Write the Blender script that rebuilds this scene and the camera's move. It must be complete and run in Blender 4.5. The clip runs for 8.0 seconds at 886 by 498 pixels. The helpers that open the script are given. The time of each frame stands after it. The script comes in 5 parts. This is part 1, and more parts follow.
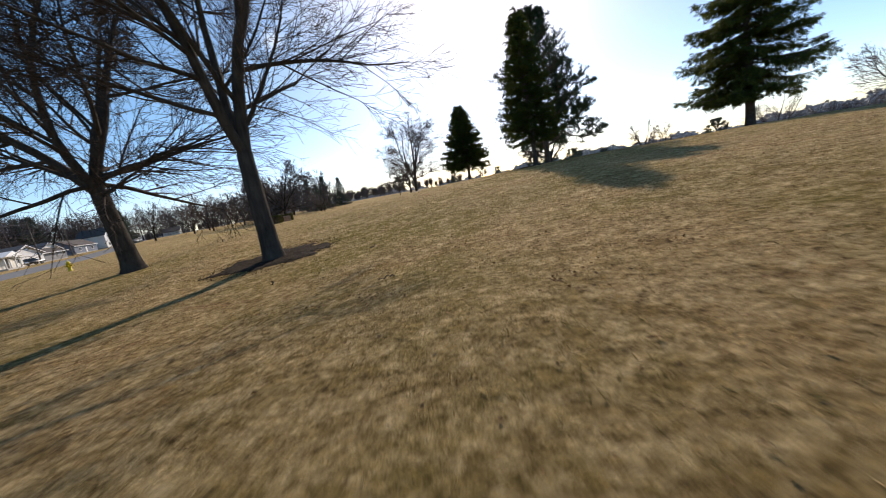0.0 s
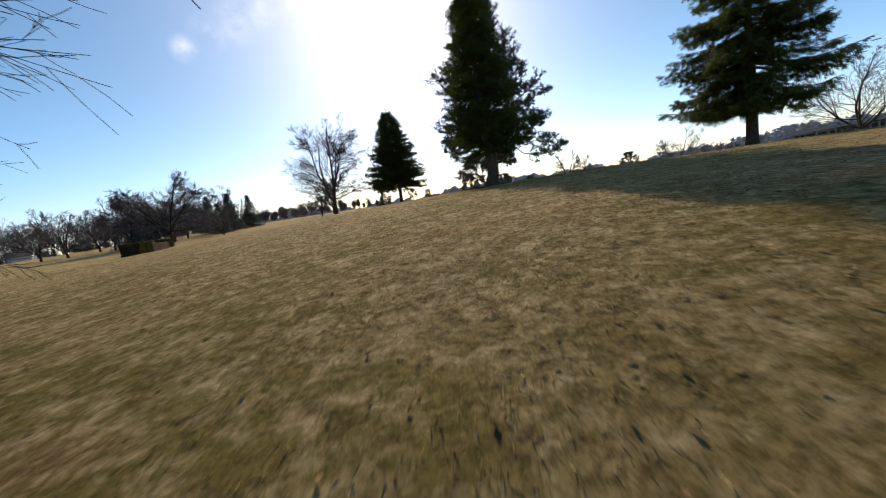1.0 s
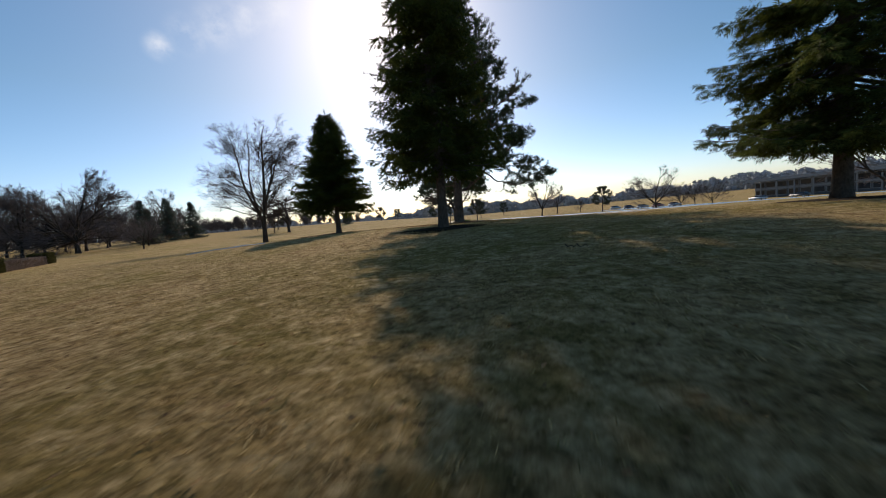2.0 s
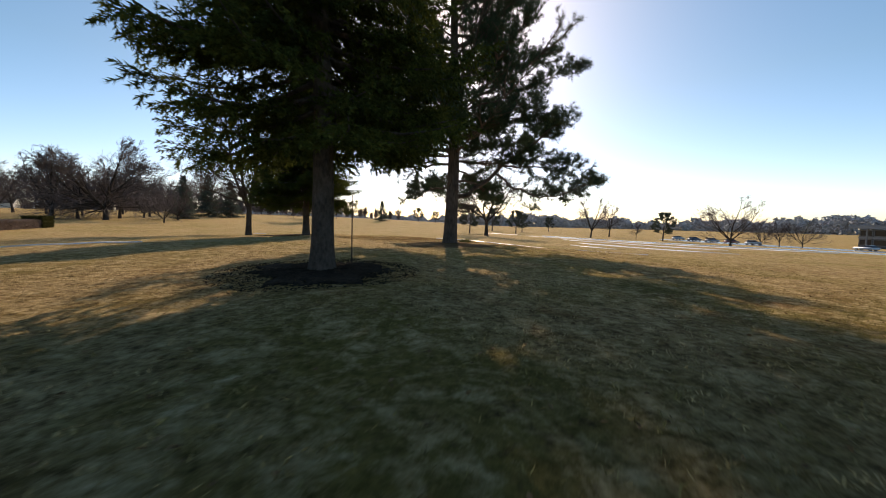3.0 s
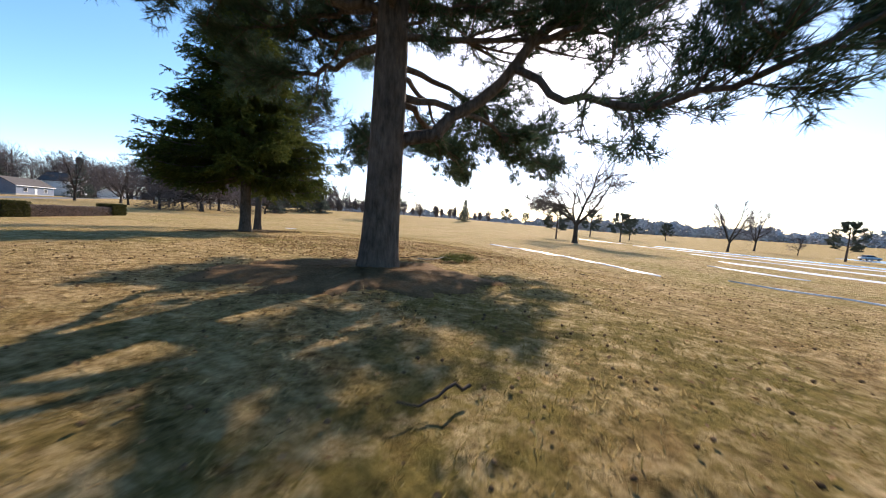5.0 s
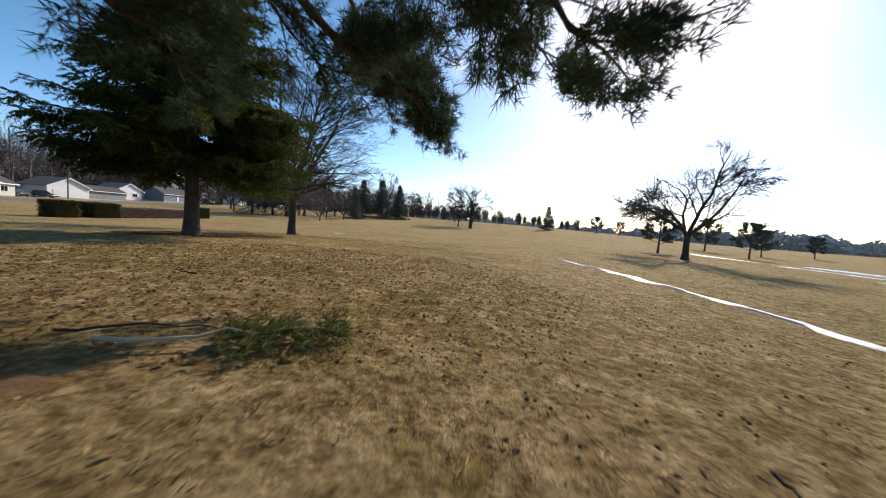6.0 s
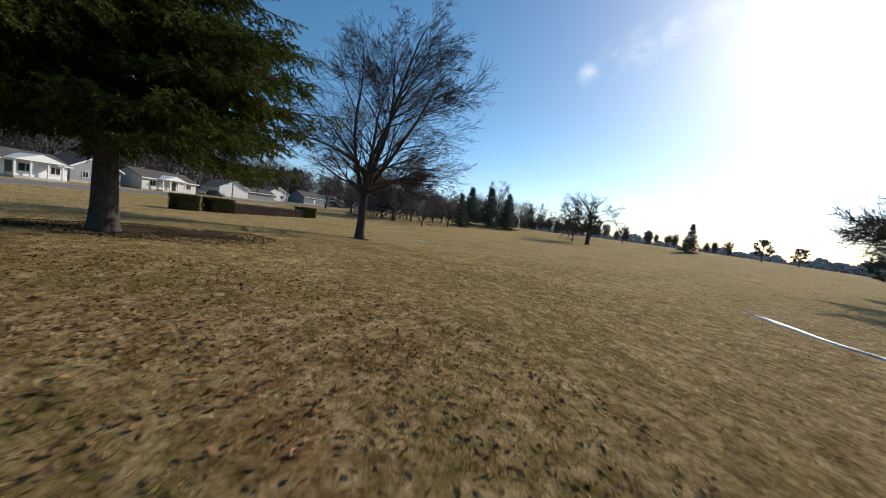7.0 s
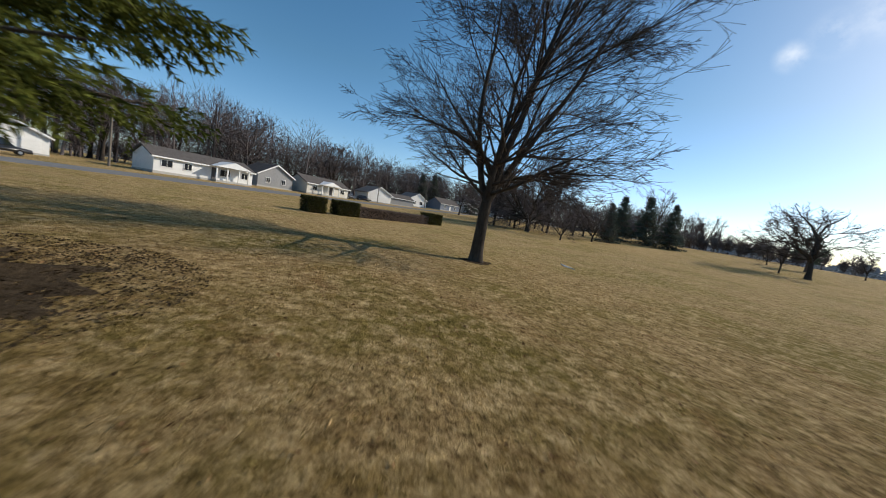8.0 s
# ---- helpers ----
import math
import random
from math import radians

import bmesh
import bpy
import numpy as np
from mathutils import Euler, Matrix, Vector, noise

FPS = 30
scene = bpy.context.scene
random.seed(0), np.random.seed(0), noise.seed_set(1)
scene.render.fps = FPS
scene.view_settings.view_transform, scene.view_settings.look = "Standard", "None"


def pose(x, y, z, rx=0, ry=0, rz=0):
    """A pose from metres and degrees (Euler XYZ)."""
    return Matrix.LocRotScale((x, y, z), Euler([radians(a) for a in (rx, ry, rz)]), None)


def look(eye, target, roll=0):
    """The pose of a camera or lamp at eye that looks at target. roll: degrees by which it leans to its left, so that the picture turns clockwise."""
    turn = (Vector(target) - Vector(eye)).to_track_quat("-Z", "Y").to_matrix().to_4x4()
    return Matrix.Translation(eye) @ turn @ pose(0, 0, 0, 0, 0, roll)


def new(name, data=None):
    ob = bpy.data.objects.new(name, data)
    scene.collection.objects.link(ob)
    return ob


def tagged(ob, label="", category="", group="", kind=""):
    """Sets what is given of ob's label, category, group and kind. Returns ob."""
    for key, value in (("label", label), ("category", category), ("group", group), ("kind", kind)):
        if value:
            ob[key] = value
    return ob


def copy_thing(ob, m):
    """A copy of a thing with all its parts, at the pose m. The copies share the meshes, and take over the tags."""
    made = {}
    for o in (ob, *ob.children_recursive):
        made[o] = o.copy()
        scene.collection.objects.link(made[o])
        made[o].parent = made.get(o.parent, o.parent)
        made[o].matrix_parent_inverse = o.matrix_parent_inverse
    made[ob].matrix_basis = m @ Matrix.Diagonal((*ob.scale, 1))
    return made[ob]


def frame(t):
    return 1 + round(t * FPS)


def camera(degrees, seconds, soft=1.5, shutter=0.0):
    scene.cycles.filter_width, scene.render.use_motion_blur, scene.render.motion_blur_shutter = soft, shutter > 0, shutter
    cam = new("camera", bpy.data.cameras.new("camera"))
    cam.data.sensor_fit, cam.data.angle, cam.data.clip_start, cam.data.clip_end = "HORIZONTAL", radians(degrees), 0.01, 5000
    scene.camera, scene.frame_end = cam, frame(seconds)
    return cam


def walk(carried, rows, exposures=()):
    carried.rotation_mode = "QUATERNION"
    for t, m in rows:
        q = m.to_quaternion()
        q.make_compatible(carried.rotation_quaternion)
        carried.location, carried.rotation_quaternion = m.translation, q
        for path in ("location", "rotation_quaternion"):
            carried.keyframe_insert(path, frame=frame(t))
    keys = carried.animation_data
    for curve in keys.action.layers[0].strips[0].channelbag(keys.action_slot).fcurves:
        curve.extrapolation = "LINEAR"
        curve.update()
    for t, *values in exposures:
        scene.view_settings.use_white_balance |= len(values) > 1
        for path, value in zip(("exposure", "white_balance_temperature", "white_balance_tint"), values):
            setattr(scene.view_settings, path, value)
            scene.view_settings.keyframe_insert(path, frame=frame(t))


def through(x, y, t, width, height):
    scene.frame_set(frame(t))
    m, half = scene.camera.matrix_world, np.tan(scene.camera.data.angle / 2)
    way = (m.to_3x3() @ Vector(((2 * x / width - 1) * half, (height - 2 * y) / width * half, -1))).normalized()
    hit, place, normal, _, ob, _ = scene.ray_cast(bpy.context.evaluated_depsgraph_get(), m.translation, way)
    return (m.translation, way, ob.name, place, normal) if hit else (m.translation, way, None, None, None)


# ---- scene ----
PATH = [
    (0, (9.628, 1.86, 2.168), (9.158, 3.777, 1.842), -10.9),
    (0.5, (8.516, 6.39, 2.26), (8.239, 8.346, 1.948), -10.5),
    (1, (8.222, 10.704, 2.343), (8.159, 12.684, 2.068), -9.4),
    (1.5, (8.63, 14.871, 2.982), (8.73, 16.852, 2.724), -8.3),
    (1.7, (9.214, 16.526, 3.102), (9.346, 18.509, 2.874), -7.1),
    (2.8, (13.194, 25.896, 3.447), (13.123, 27.89, 3.304), 0.5),
    (3, (13.743, 27.177, 3.583), (13.616, 29.167, 3.434), 1.3),
    (3.4, (14.672, 29.403, 3.621), (14.441, 31.384, 3.473), 2.6),
    (3.7, (15.188, 31.079, 3.613), (14.88, 33.049, 3.462), 3.0),
    (4, (15.609, 32.397, 3.593), (15.227, 34.353, 3.435), 3.1),
    (4.5, (15.968, 35.581, 3.474), (15.432, 37.501, 3.317), 3.5),
    (4.7, (15.959, 36.598, 3.458), (15.389, 38.509, 3.299), 3.3),
    (5.8, (16.311, 43.318, 3.553), (15.316, 45.046, 3.406), 3.8),
    (6, (15.925, 44.487, 3.48), (14.844, 46.164, 3.336), 4.0),
    (6.5, (14.564, 47.524, 3.455), (13.247, 49.022, 3.314), 5.3),
    (7, (12.908, 50.221, 3.54), (11.367, 51.487, 3.393), 7.1),
    (7.5, (10.304, 52.235, 3.698), (8.559, 53.196, 3.523), 9.1),
    (8, (6.443, 53.974, 3.756), (4.554, 54.598, 3.549), 9.5),
]
cam = camera(102.9, 8.0, 1.0, 0.12)
EXPOSURES = [(0, 0.1, 6900, 16), (0.5, -0.07, 6850, 15), (1.0, -0.05, 6800, 14), (1.5, -0.38, 6550, 13), (3.0, 0.15, 7900, 18), (3.5, 0.62, 7400, 19), (4.5, 0.98, 6800, 18), (6.0, 0.17, 6500, 14), (7.0, -0.2, 6450, 9), (8.0, -0.15, 6650, 9)]
walk(cam, [(t, look(eye, target, roll)) for t, eye, target, roll in PATH], EXPOSURES)

# ---------------------------------------------------------------- light
SUN_EL, SUN_AZ = 30.0, -3.0          # degrees up, degrees from +y towards +x
world = bpy.data.worlds.new("sky")
scene.world = world
world.use_nodes = True
wn = world.node_tree.nodes
sky = wn.new("ShaderNodeTexSky")
sky.sky_type = "NISHITA"
sky.sun_disc = False
sky.sun_elevation, sky.sun_rotation = radians(SUN_EL), radians(SUN_AZ)
sky.air_density, sky.dust_density, sky.ozone_density = 1.0, 0.6, 2.3
wn["Background"].inputs[1].default_value = 0.138
rich = wn.new("ShaderNodeHueSaturation")
rich.inputs["Hue"].default_value = 0.493
rich.inputs["Saturation"].default_value = 1.25
world.node_tree.links.new(sky.outputs[0], rich.inputs["Color"])
# cool haze low over the land
low_way = wn.new("ShaderNodeTexCoord")
split_way = wn.new("ShaderNodeSeparateXYZ")
low_part = wn.new("ShaderNodeMapRange")
low_part.inputs[1].default_value, low_part.inputs[2].default_value = 0.0, 0.32
low_part.inputs[3].default_value, low_part.inputs[4].default_value = 1.0, 0.0
haze = wn.new("ShaderNodeMix")
haze.data_type, haze.blend_type = "RGBA", "MULTIPLY"
haze.inputs[7].default_value = (1.0, 1.12, 1.40, 1)
world.node_tree.links.new(low_way.outputs["Generated"], split_way.inputs[0])
world.node_tree.links.new(split_way.outputs[2], low_part.inputs[0])
world.node_tree.links.new(low_part.outputs[0], haze.inputs[0])
world.node_tree.links.new(rich.outputs[0], haze.inputs[6])
# one thin cloud, a small puff with a streak drawn out above it
def sky_math(kind, a, b=None):
    n = wn.new("ShaderNodeVectorMath" if kind in ("SUBTRACT", "SCALE", "LENGTH", "DOT_PRODUCT", "ADD") else "ShaderNodeMath")
    n.operation = kind
    for sock, val in zip(n.inputs, (a, b)):
        if isinstance(val, bpy.types.NodeSocket):
            world.node_tree.links.new(val, sock)
        elif val is not None:
            sock.default_value = val
    return n


mist = wn.new("ShaderNodeTexNoise")
mist.inputs["Scale"].default_value, mist.inputs["Detail"].default_value, mist.inputs["Roughness"].default_value = 16.0, 5.0, 0.62
world.node_tree.links.new(low_way.outputs["Generated"], mist.inputs["Vector"])
cover = None
for spot, size, body in (((-0.487, 0.780, 0.393), 0.036, 0.50), ((-0.44, 0.795, 0.418), 0.050, 0.36), ((-0.385, 0.811, 0.441), 0.060, 0.38), ((-0.33, 0.824, 0.46), 0.065, 0.36), ((-0.27, 0.835, 0.478), 0.070, 0.32)):
    away = sky_math("LENGTH", sky_math("SUBTRACT", low_way.outputs["Generated"], spot).outputs[0]).outputs["Value"]
    soft_edge = wn.new("ShaderNodeMapRange")
    soft_edge.interpolation_type = "SMOOTHSTEP"
    soft_edge.inputs[1].default_value, soft_edge.inputs[2].default_value = 0.0, size
    soft_edge.inputs[3].default_value, soft_edge.inputs[4].default_value = body, 0.0
    world.node_tree.links.new(away, soft_edge.inputs[0])
    cover = soft_edge.outputs[0] if cover is None else sky_math("MAXIMUM", cover, soft_edge.outputs[0]).outputs[0]
wisp = wn.new("ShaderNodeMapRange")
wisp.inputs[1].default_value, wisp.inputs[2].default_value = 0.36, 0.66
world.node_tree.links.new(mist.outputs[0], wisp.inputs[0])
cloud = wn.new("ShaderNodeMix")
cloud.data_type = "RGBA"
cloud.inputs[7].default_value = (9.5, 9.8, 10.2, 1)
world.node_tree.links.new(sky_math("MULTIPLY", cover, wisp.outputs[0]).outputs[0], cloud.inputs[0])
world.node_tree.links.new(haze.outputs[2], cloud.inputs[6])
world.node_tree.links.new(cloud.outputs[2], wn["Background"].inputs[0])
sun = new("sun", bpy.data.lights.new("sun", "SUN"))
sun.data.energy, sun.data.angle, sun.data.color = 4.7, radians(0.55), (1.0, 0.91, 0.78)
az, el = radians(SUN_AZ), radians(SUN_EL)
sun_way = Vector((math.sin(az) * math.cos(el), math.cos(az) * math.cos(el), math.sin(el)))
sun.matrix_world = look(sun_way * 100, (0, 0, 0))


# ---------------------------------------------------------------- materials
def mix_node(nt, fac, a, b):
    n = nt.nodes.new("ShaderNodeMix")
    n.data_type = "RGBA"
    for sock, v in ((n.inputs[0], fac), (n.inputs[6], a), (n.inputs[7], b)):
        if isinstance(v, bpy.types.NodeSocket):
            nt.links.new(v, sock)
        else:
            sock.default_value = v if isinstance(v, float) else (*v, 1)
    return n.outputs[2]


def noise_node(nt, coord, scale, detail=4.0, rough=0.6, stretch=None, distort=0.0):
    if stretch:
        mp = nt.nodes.new("ShaderNodeMapping")
        mp.inputs[3].default_value = stretch
        nt.links.new(coord, mp.inputs[0])
        coord = mp.outputs[0]
    n = nt.nodes.new("ShaderNodeTexNoise")
    n.inputs["Scale"].default_value, n.inputs["Detail"].default_value = scale, detail
    n.inputs["Roughness"].default_value, n.inputs["Distortion"].default_value = rough, distort
    nt.links.new(coord, n.inputs["Vector"])
    return n.outputs[0]


def ramp_node(nt, value, lo, hi):
    n = nt.nodes.new("ShaderNodeMapRange")
    n.inputs[1].default_value, n.inputs[2].default_value = lo, hi
    nt.links.new(value, n.inputs[0])
    return n.outputs[0]


def material(name, dark, light, scale=6.0, rough=0.8, bump=0.3, bump_scale=None, stretch=None, island=0.0, spread=0.0, depth=0.02, metal=0.0, third=None):
    """Two colours by noise at two sizes, with relief; island: change from piece to piece; spread: change from object to object."""
    m = bpy.data.materials.new(name)
    m.use_nodes = True
    nt = m.node_tree
    bsdf = nt.nodes["Principled BSDF"]
    co = nt.nodes.new("ShaderNodeTexCoord").outputs["Object"]
    big = ramp_node(nt, noise_node(nt, co, scale * 0.18, 3.0, 0.6), 0.3, 0.7)
    fine = ramp_node(nt, noise_node(nt, co, scale, 5.0, 0.65, stretch), 0.3, 0.7)
    both = nt.nodes.new("ShaderNodeMath")
    both.operation = "MULTIPLY_ADD"
    both.inputs[1].default_value = 0.6
    nt.links.new(fine, both.inputs[0])
    half = nt.nodes.new("ShaderNodeMath")
    half.operation = "MULTIPLY"
    half.inputs[1].default_value = 0.4
    nt.links.new(big, half.inputs[0])
    nt.links.new(half.outputs[0], both.inputs[2])
    col = mix_node(nt, both.outputs[0], dark, light)
    if third:
        patch = ramp_node(nt, noise_node(nt, co, scale * 0.05, 4.0, 0.6), 0.45, 0.65)
        col = mix_node(nt, patch, col, third)
    if island or spread:
        src = nt.nodes.new("ShaderNodeNewGeometry").outputs["Random Per Island"] if island else nt.nodes.new("ShaderNodeObjectInfo").outputs["Random"]
        v = nt.nodes.new("ShaderNodeHueSaturation")
        amount = island or spread
        mr = nt.nodes.new("ShaderNodeMapRange")
        mr.inputs[3].default_value, mr.inputs[4].default_value = 1 - amount, 1 + amount
        nt.links.new(src, mr.inputs[0])
        nt.links.new(mr.outputs[0], v.inputs["Value"])
        nt.links.new(col, v.inputs["Color"])
        col = v.outputs[0]
    nt.links.new(col, bsdf.inputs["Base Color"])
    bsdf.inputs["Roughness"].default_value, bsdf.inputs["Metallic"].default_value = rough, metal
    bsdf.inputs["Specular IOR Level"].default_value = 0.3 if rough < 0.85 else 0.06
    if bump:
        b = nt.nodes.new("ShaderNodeBump")
        b.inputs["Strength"].default_value, b.inputs["Distance"].default_value = bump, depth
        nt.links.new(noise_node(nt, co, bump_scale or scale, 6.0, 0.7, stretch), b.inputs["Height"])
        nt.links.new(b.outputs[0], bsdf.inputs["Normal"])
    return m


def leafy(name, dark, light, amount=0.35, through=0.25):
    """Needles and blades: colour by piece, and some light let through."""
    m = material(name, dark, light, 1.5, 0.8, 0.0, island=amount)
    m.node_tree.nodes["Principled BSDF"].inputs["Specular IOR Level"].default_value = 0.08
    nt = m.node_tree
    bsdf = nt.nodes["Principled BSDF"]
    tr = nt.nodes.new("ShaderNodeBsdfTranslucent")
    nt.links.new(bsdf.inputs["Base Color"].links[0].from_socket, tr.inputs[0])
    mx = nt.nodes.new("ShaderNodeMixShader")
    mx.inputs[0].default_value = through
    nt.links.new(bsdf.outputs[0], mx.inputs[1])
    nt.links.new(tr.outputs[0], mx.inputs[2])
    nt.links.new(mx.outputs[0], nt.nodes["Material Output"].inputs[0])
    return m


def green_patches(nt, co):
    """Where the dormant lawn keeps some green: broad soft patches, broken up within."""
    wide = ramp_node(nt, noise_node(nt, co, 0.26, 6.0, 0.66, None, 0.5), 0.40, 0.58)
    huge = ramp_node(nt, noise_node(nt, co, 0.09, 4.0, 0.6), 0.38, 0.60)
    both = nt.nodes.new("ShaderNodeMath")
    both.operation = "MULTIPLY"
    nt.links.new(wide, both.inputs[0])
    nt.links.new(ramp_node(nt, huge, -0.35, 0.8), both.inputs[1])
    return both.outputs[0]


def blade_material():
    """Straw-coloured blades, olive where the lawn is green."""
    m = leafy("dry_blades", (0.34, 0.225, 0.090), (0.78, 0.58, 0.31), 0.5, 0.42)
    nt = m.node_tree
    hue = next(n for n in nt.nodes if n.type == "HUE_SAT")
    dry = hue.inputs["Color"].links[0].from_socket
    co = next(n for n in nt.nodes if n.type == "TEX_COORD").outputs["Object"]
    nt.links.new(mix_node(nt, green_patches(nt, co), dry, (0.26, 0.195, 0.065)), hue.inputs["Color"])
    return m


def turf_material():
    m = bpy.data.materials.new("dormant_turf")
    m.use_nodes = True
    nt = m.node_tree
    bsdf = nt.nodes["Principled BSDF"]
    co = nt.nodes.new("ShaderNodeTexCoord").outputs["Object"]
    tan, straw, brown, olive, green = (0.44, 0.285, 0.108), (0.72, 0.515, 0.255), (0.13, 0.074, 0.028), (0.31, 0.230, 0.068), (0.130, 0.105, 0.026)
    fine = ramp_node(nt, noise_node(nt, co, 11.0, 8.0, 0.80), 0.38, 0.62)
    mid = ramp_node(nt, noise_node(nt, co, 2.6, 6.0, 0.72), 0.38, 0.62)
    col = mix_node(nt, fine, brown, straw)
    col = mix_node(nt, mid, col, mix_node(nt, fine, (0.10, 0.062, 0.028), tan))
    greens = mix_node(nt, fine, green, olive)
    col = mix_node(nt, green_patches(nt, co), col, greens)
    rust = ramp_node(nt, noise_node(nt, co, 0.33, 7.0, 0.75, (1, 1.3, 1), 0.8), 0.54, 0.72)
    col = mix_node(nt, rust, col, mix_node(nt, fine, (0.13, 0.062, 0.026), (0.42, 0.245, 0.105)))
    clods = ramp_node(nt, noise_node(nt, co, 6.5, 5.0, 0.72, None, 0.6), 0.56, 0.68)
    col = mix_node(nt, clods, col, mix_node(nt, fine, (0.075, 0.048, 0.020), (0.22, 0.150, 0.062)))
    pale = ramp_node(nt, noise_node(nt, co, 3.7, 6.0, 0.75, (1, 1, 1), 0.4), 0.47, 0.66)
    col = mix_node(nt, pale, col, mix_node(nt, fine, tan, (0.78, 0.60, 0.34)))
    nt.links.new(col, bsdf.inputs["Base Color"])
    bsdf.inputs["Roughness"].default_value, bsdf.inputs["Specular IOR Level"].default_value = 0.95, 0.03
    b = nt.nodes.new("ShaderNodeBump")
    b.inputs["Strength"].default_value, b.inputs["Distance"].default_value = 1.0, 0.10
    add = nt.nodes.new("ShaderNodeMath")
    nt.links.new(noise_node(nt, co, 12.0, 8.0, 0.8), add.inputs[0])
    nt.links.new(noise_node(nt, co, 5.0, 5.0, 0.7), add.inputs[1])
    nt.links.new(add.outputs[0], b.inputs["Height"])
    nt.links.new(b.outputs[0], bsdf.inputs["Normal"])
    return m


TURF = turf_material()
BLADE = blade_material()
BLADE_GREEN = leafy("olive_blades", (0.15, 0.115, 0.036), (0.34, 0.26, 0.095), 0.4, 0.25)
BARK_GREY = material("grey_bark", (0.022, 0.018, 0.015), (0.095, 0.078, 0.064), 9.0, 0.9, 0.9, 14.0, (1, 1, 0.18), depth=0.03)
BARK_PINE = material("plated_pine_bark", (0.035, 0.027, 0.023), (0.19, 0.150, 0.122), 15.0, 0.9, 1.0, 16.0, (1, 1, 0.25), depth=0.06)
BARK_SPRUCE = material("scaly_spruce_bark", (0.030, 0.025, 0.021), (0.155, 0.130, 0.110), 20.0, 0.9, 1.0, 26.0, (1, 1, 0.45), depth=0.05)
TWIG = material("bare_twigs", (0.030, 0.023, 0.020), (0.095, 0.072, 0.058), 3.0, 0.85, 0.0, island=0.3)
# distance haze is put into this base colour, hence the pale blue-grey
WOODLAND_HAZED = material("far_woodland_hazed_colour", (0.30, 0.315, 0.34), (0.44, 0.455, 0.48), 0.05, 0.9, 0.0, island=0.3)
# paler and greyer than the near twigs: haze is mixed into the colour
TWIG_HAZED = material("far_twigs_hazed_colour", (0.085, 0.070, 0.070), (0.17, 0.142, 0.135), 0.6, 0.9, 0.0, island=0.35, spread=0.0)
SPRUCE = leafy("spruce_needles", (0.024, 0.040, 0.012), (0.115, 0.130, 0.026), 0.45, 0.32)
PINE = leafy("pine_needles", (0.032, 0.058, 0.036), (0.085, 0.120, 0.068), 0.4, 0.22)
# needle green lifted towards grey, with the haze of distance painted in
EVERGREEN_HAZED = leafy("far_evergreen_hazed_colour", (0.050, 0.066, 0.052), (0.110, 0.130, 0.098), 0.35, 0.2)
MULCH_OLD = material("weathered_mulch", (0.022, 0.017, 0.012), (0.125, 0.090, 0.055), 14.0, 0.95, 1.0, 40.0, depth=0.04)
MULCH = material("dark_bark_mulch", (0.010, 0.008, 0.006), (0.062, 0.045, 0.032), 30.0, 0.95, 1.0, 45.0, depth=0.04, island=0.4)
LITTER = material("fallen_needles", (0.10, 0.060, 0.030), (0.27, 0.165, 0.085), 26.0, 0.95, 1.0, 40.0, depth=0.03)
SNOW = material("old_snow", (0.42, 0.43, 0.45), (0.82, 0.83, 0.86), 9.0, 0.45, 0.6, 12.0, depth=0.03)
ASPHALT = material("worn_asphalt", (0.13, 0.13, 0.135), (0.24, 0.235, 0.23), 5.0, 0.85, 0.4, 60.0, depth=0.01)
WET = material("wet_asphalt", (0.10, 0.105, 0.115), (0.22, 0.225, 0.235), 1.2, 0.22, 0.2, 3.0, depth=0.01)
CONCRETE = material("concrete", (0.33, 0.32, 0.30), (0.50, 0.49, 0.46), 6.0, 0.85, 0.3, 40.0, depth=0.01)
WHITE = material("white_siding", (0.66, 0.66, 0.65), (0.80, 0.80, 0.79), 2.0, 0.6, 0.0)
CREAM = material("cream_siding", (0.52, 0.50, 0.45), (0.66, 0.64, 0.58), 2.0, 0.6, 0.0)
GREY_SIDING = material("grey_siding", (0.20, 0.205, 0.215), (0.29, 0.295, 0.305), 2.0, 0.6, 0.0)
BLUE_SIDING = material("blue_grey_siding", (0.13, 0.16, 0.22), (0.20, 0.24, 0.31), 2.0, 0.6, 0.0)
ROOF = material("asphalt_shingles", (0.070, 0.062, 0.058), (0.15, 0.135, 0.125), 8.0, 0.9, 0.5, 20.0, depth=0.02)
ROOF_GREY = material("grey_shingles", (0.12, 0.12, 0.12), (0.22, 0.215, 0.21), 8.0, 0.9, 0.5, 20.0, depth=0.02)
TRIM = material("white_paint", (0.72, 0.72, 0.71), (0.83, 0.83, 0.82), 3.0, 0.45, 0.0)
DARK_DOOR = material("dark_door_paint", (0.05, 0.045, 0.045), (0.10, 0.09, 0.085), 4.0, 0.5, 0.0)
POLE = material("weathered_pole_wood", (0.10, 0.085, 0.07), (0.23, 0.20, 0.17), 7.0, 0.9, 0.5, 12.0, (1, 1, 0.1))
IRON = material("rusty_iron", (0.05, 0.035, 0.028), (0.13, 0.085, 0.06), 25.0, 0.7, 0.4, 60.0, metal=0.4, depth=0.004)
YELLOW = material("yellow_hydrant_paint", (0.62, 0.46, 0.02), (0.80, 0.62, 0.04), 14.0, 0.5, 0.2, 40.0, depth=0.004)
HEDGE_GREEN = leafy("clipped_yew", (0.035, 0.040, 0.014), (0.105, 0.098, 0.035), 0.4, 0.2)
HEDGE_BROWN = leafy("winter_hedge_twigs", (0.16, 0.115, 0.09), (0.36, 0.28, 0.23), 0.4, 0.15)
CONE = material("pine_cone_scales", (0.07, 0.042, 0.024), (0.20, 0.125, 0.07), 20.0, 0.9, 0.0, island=0.4)
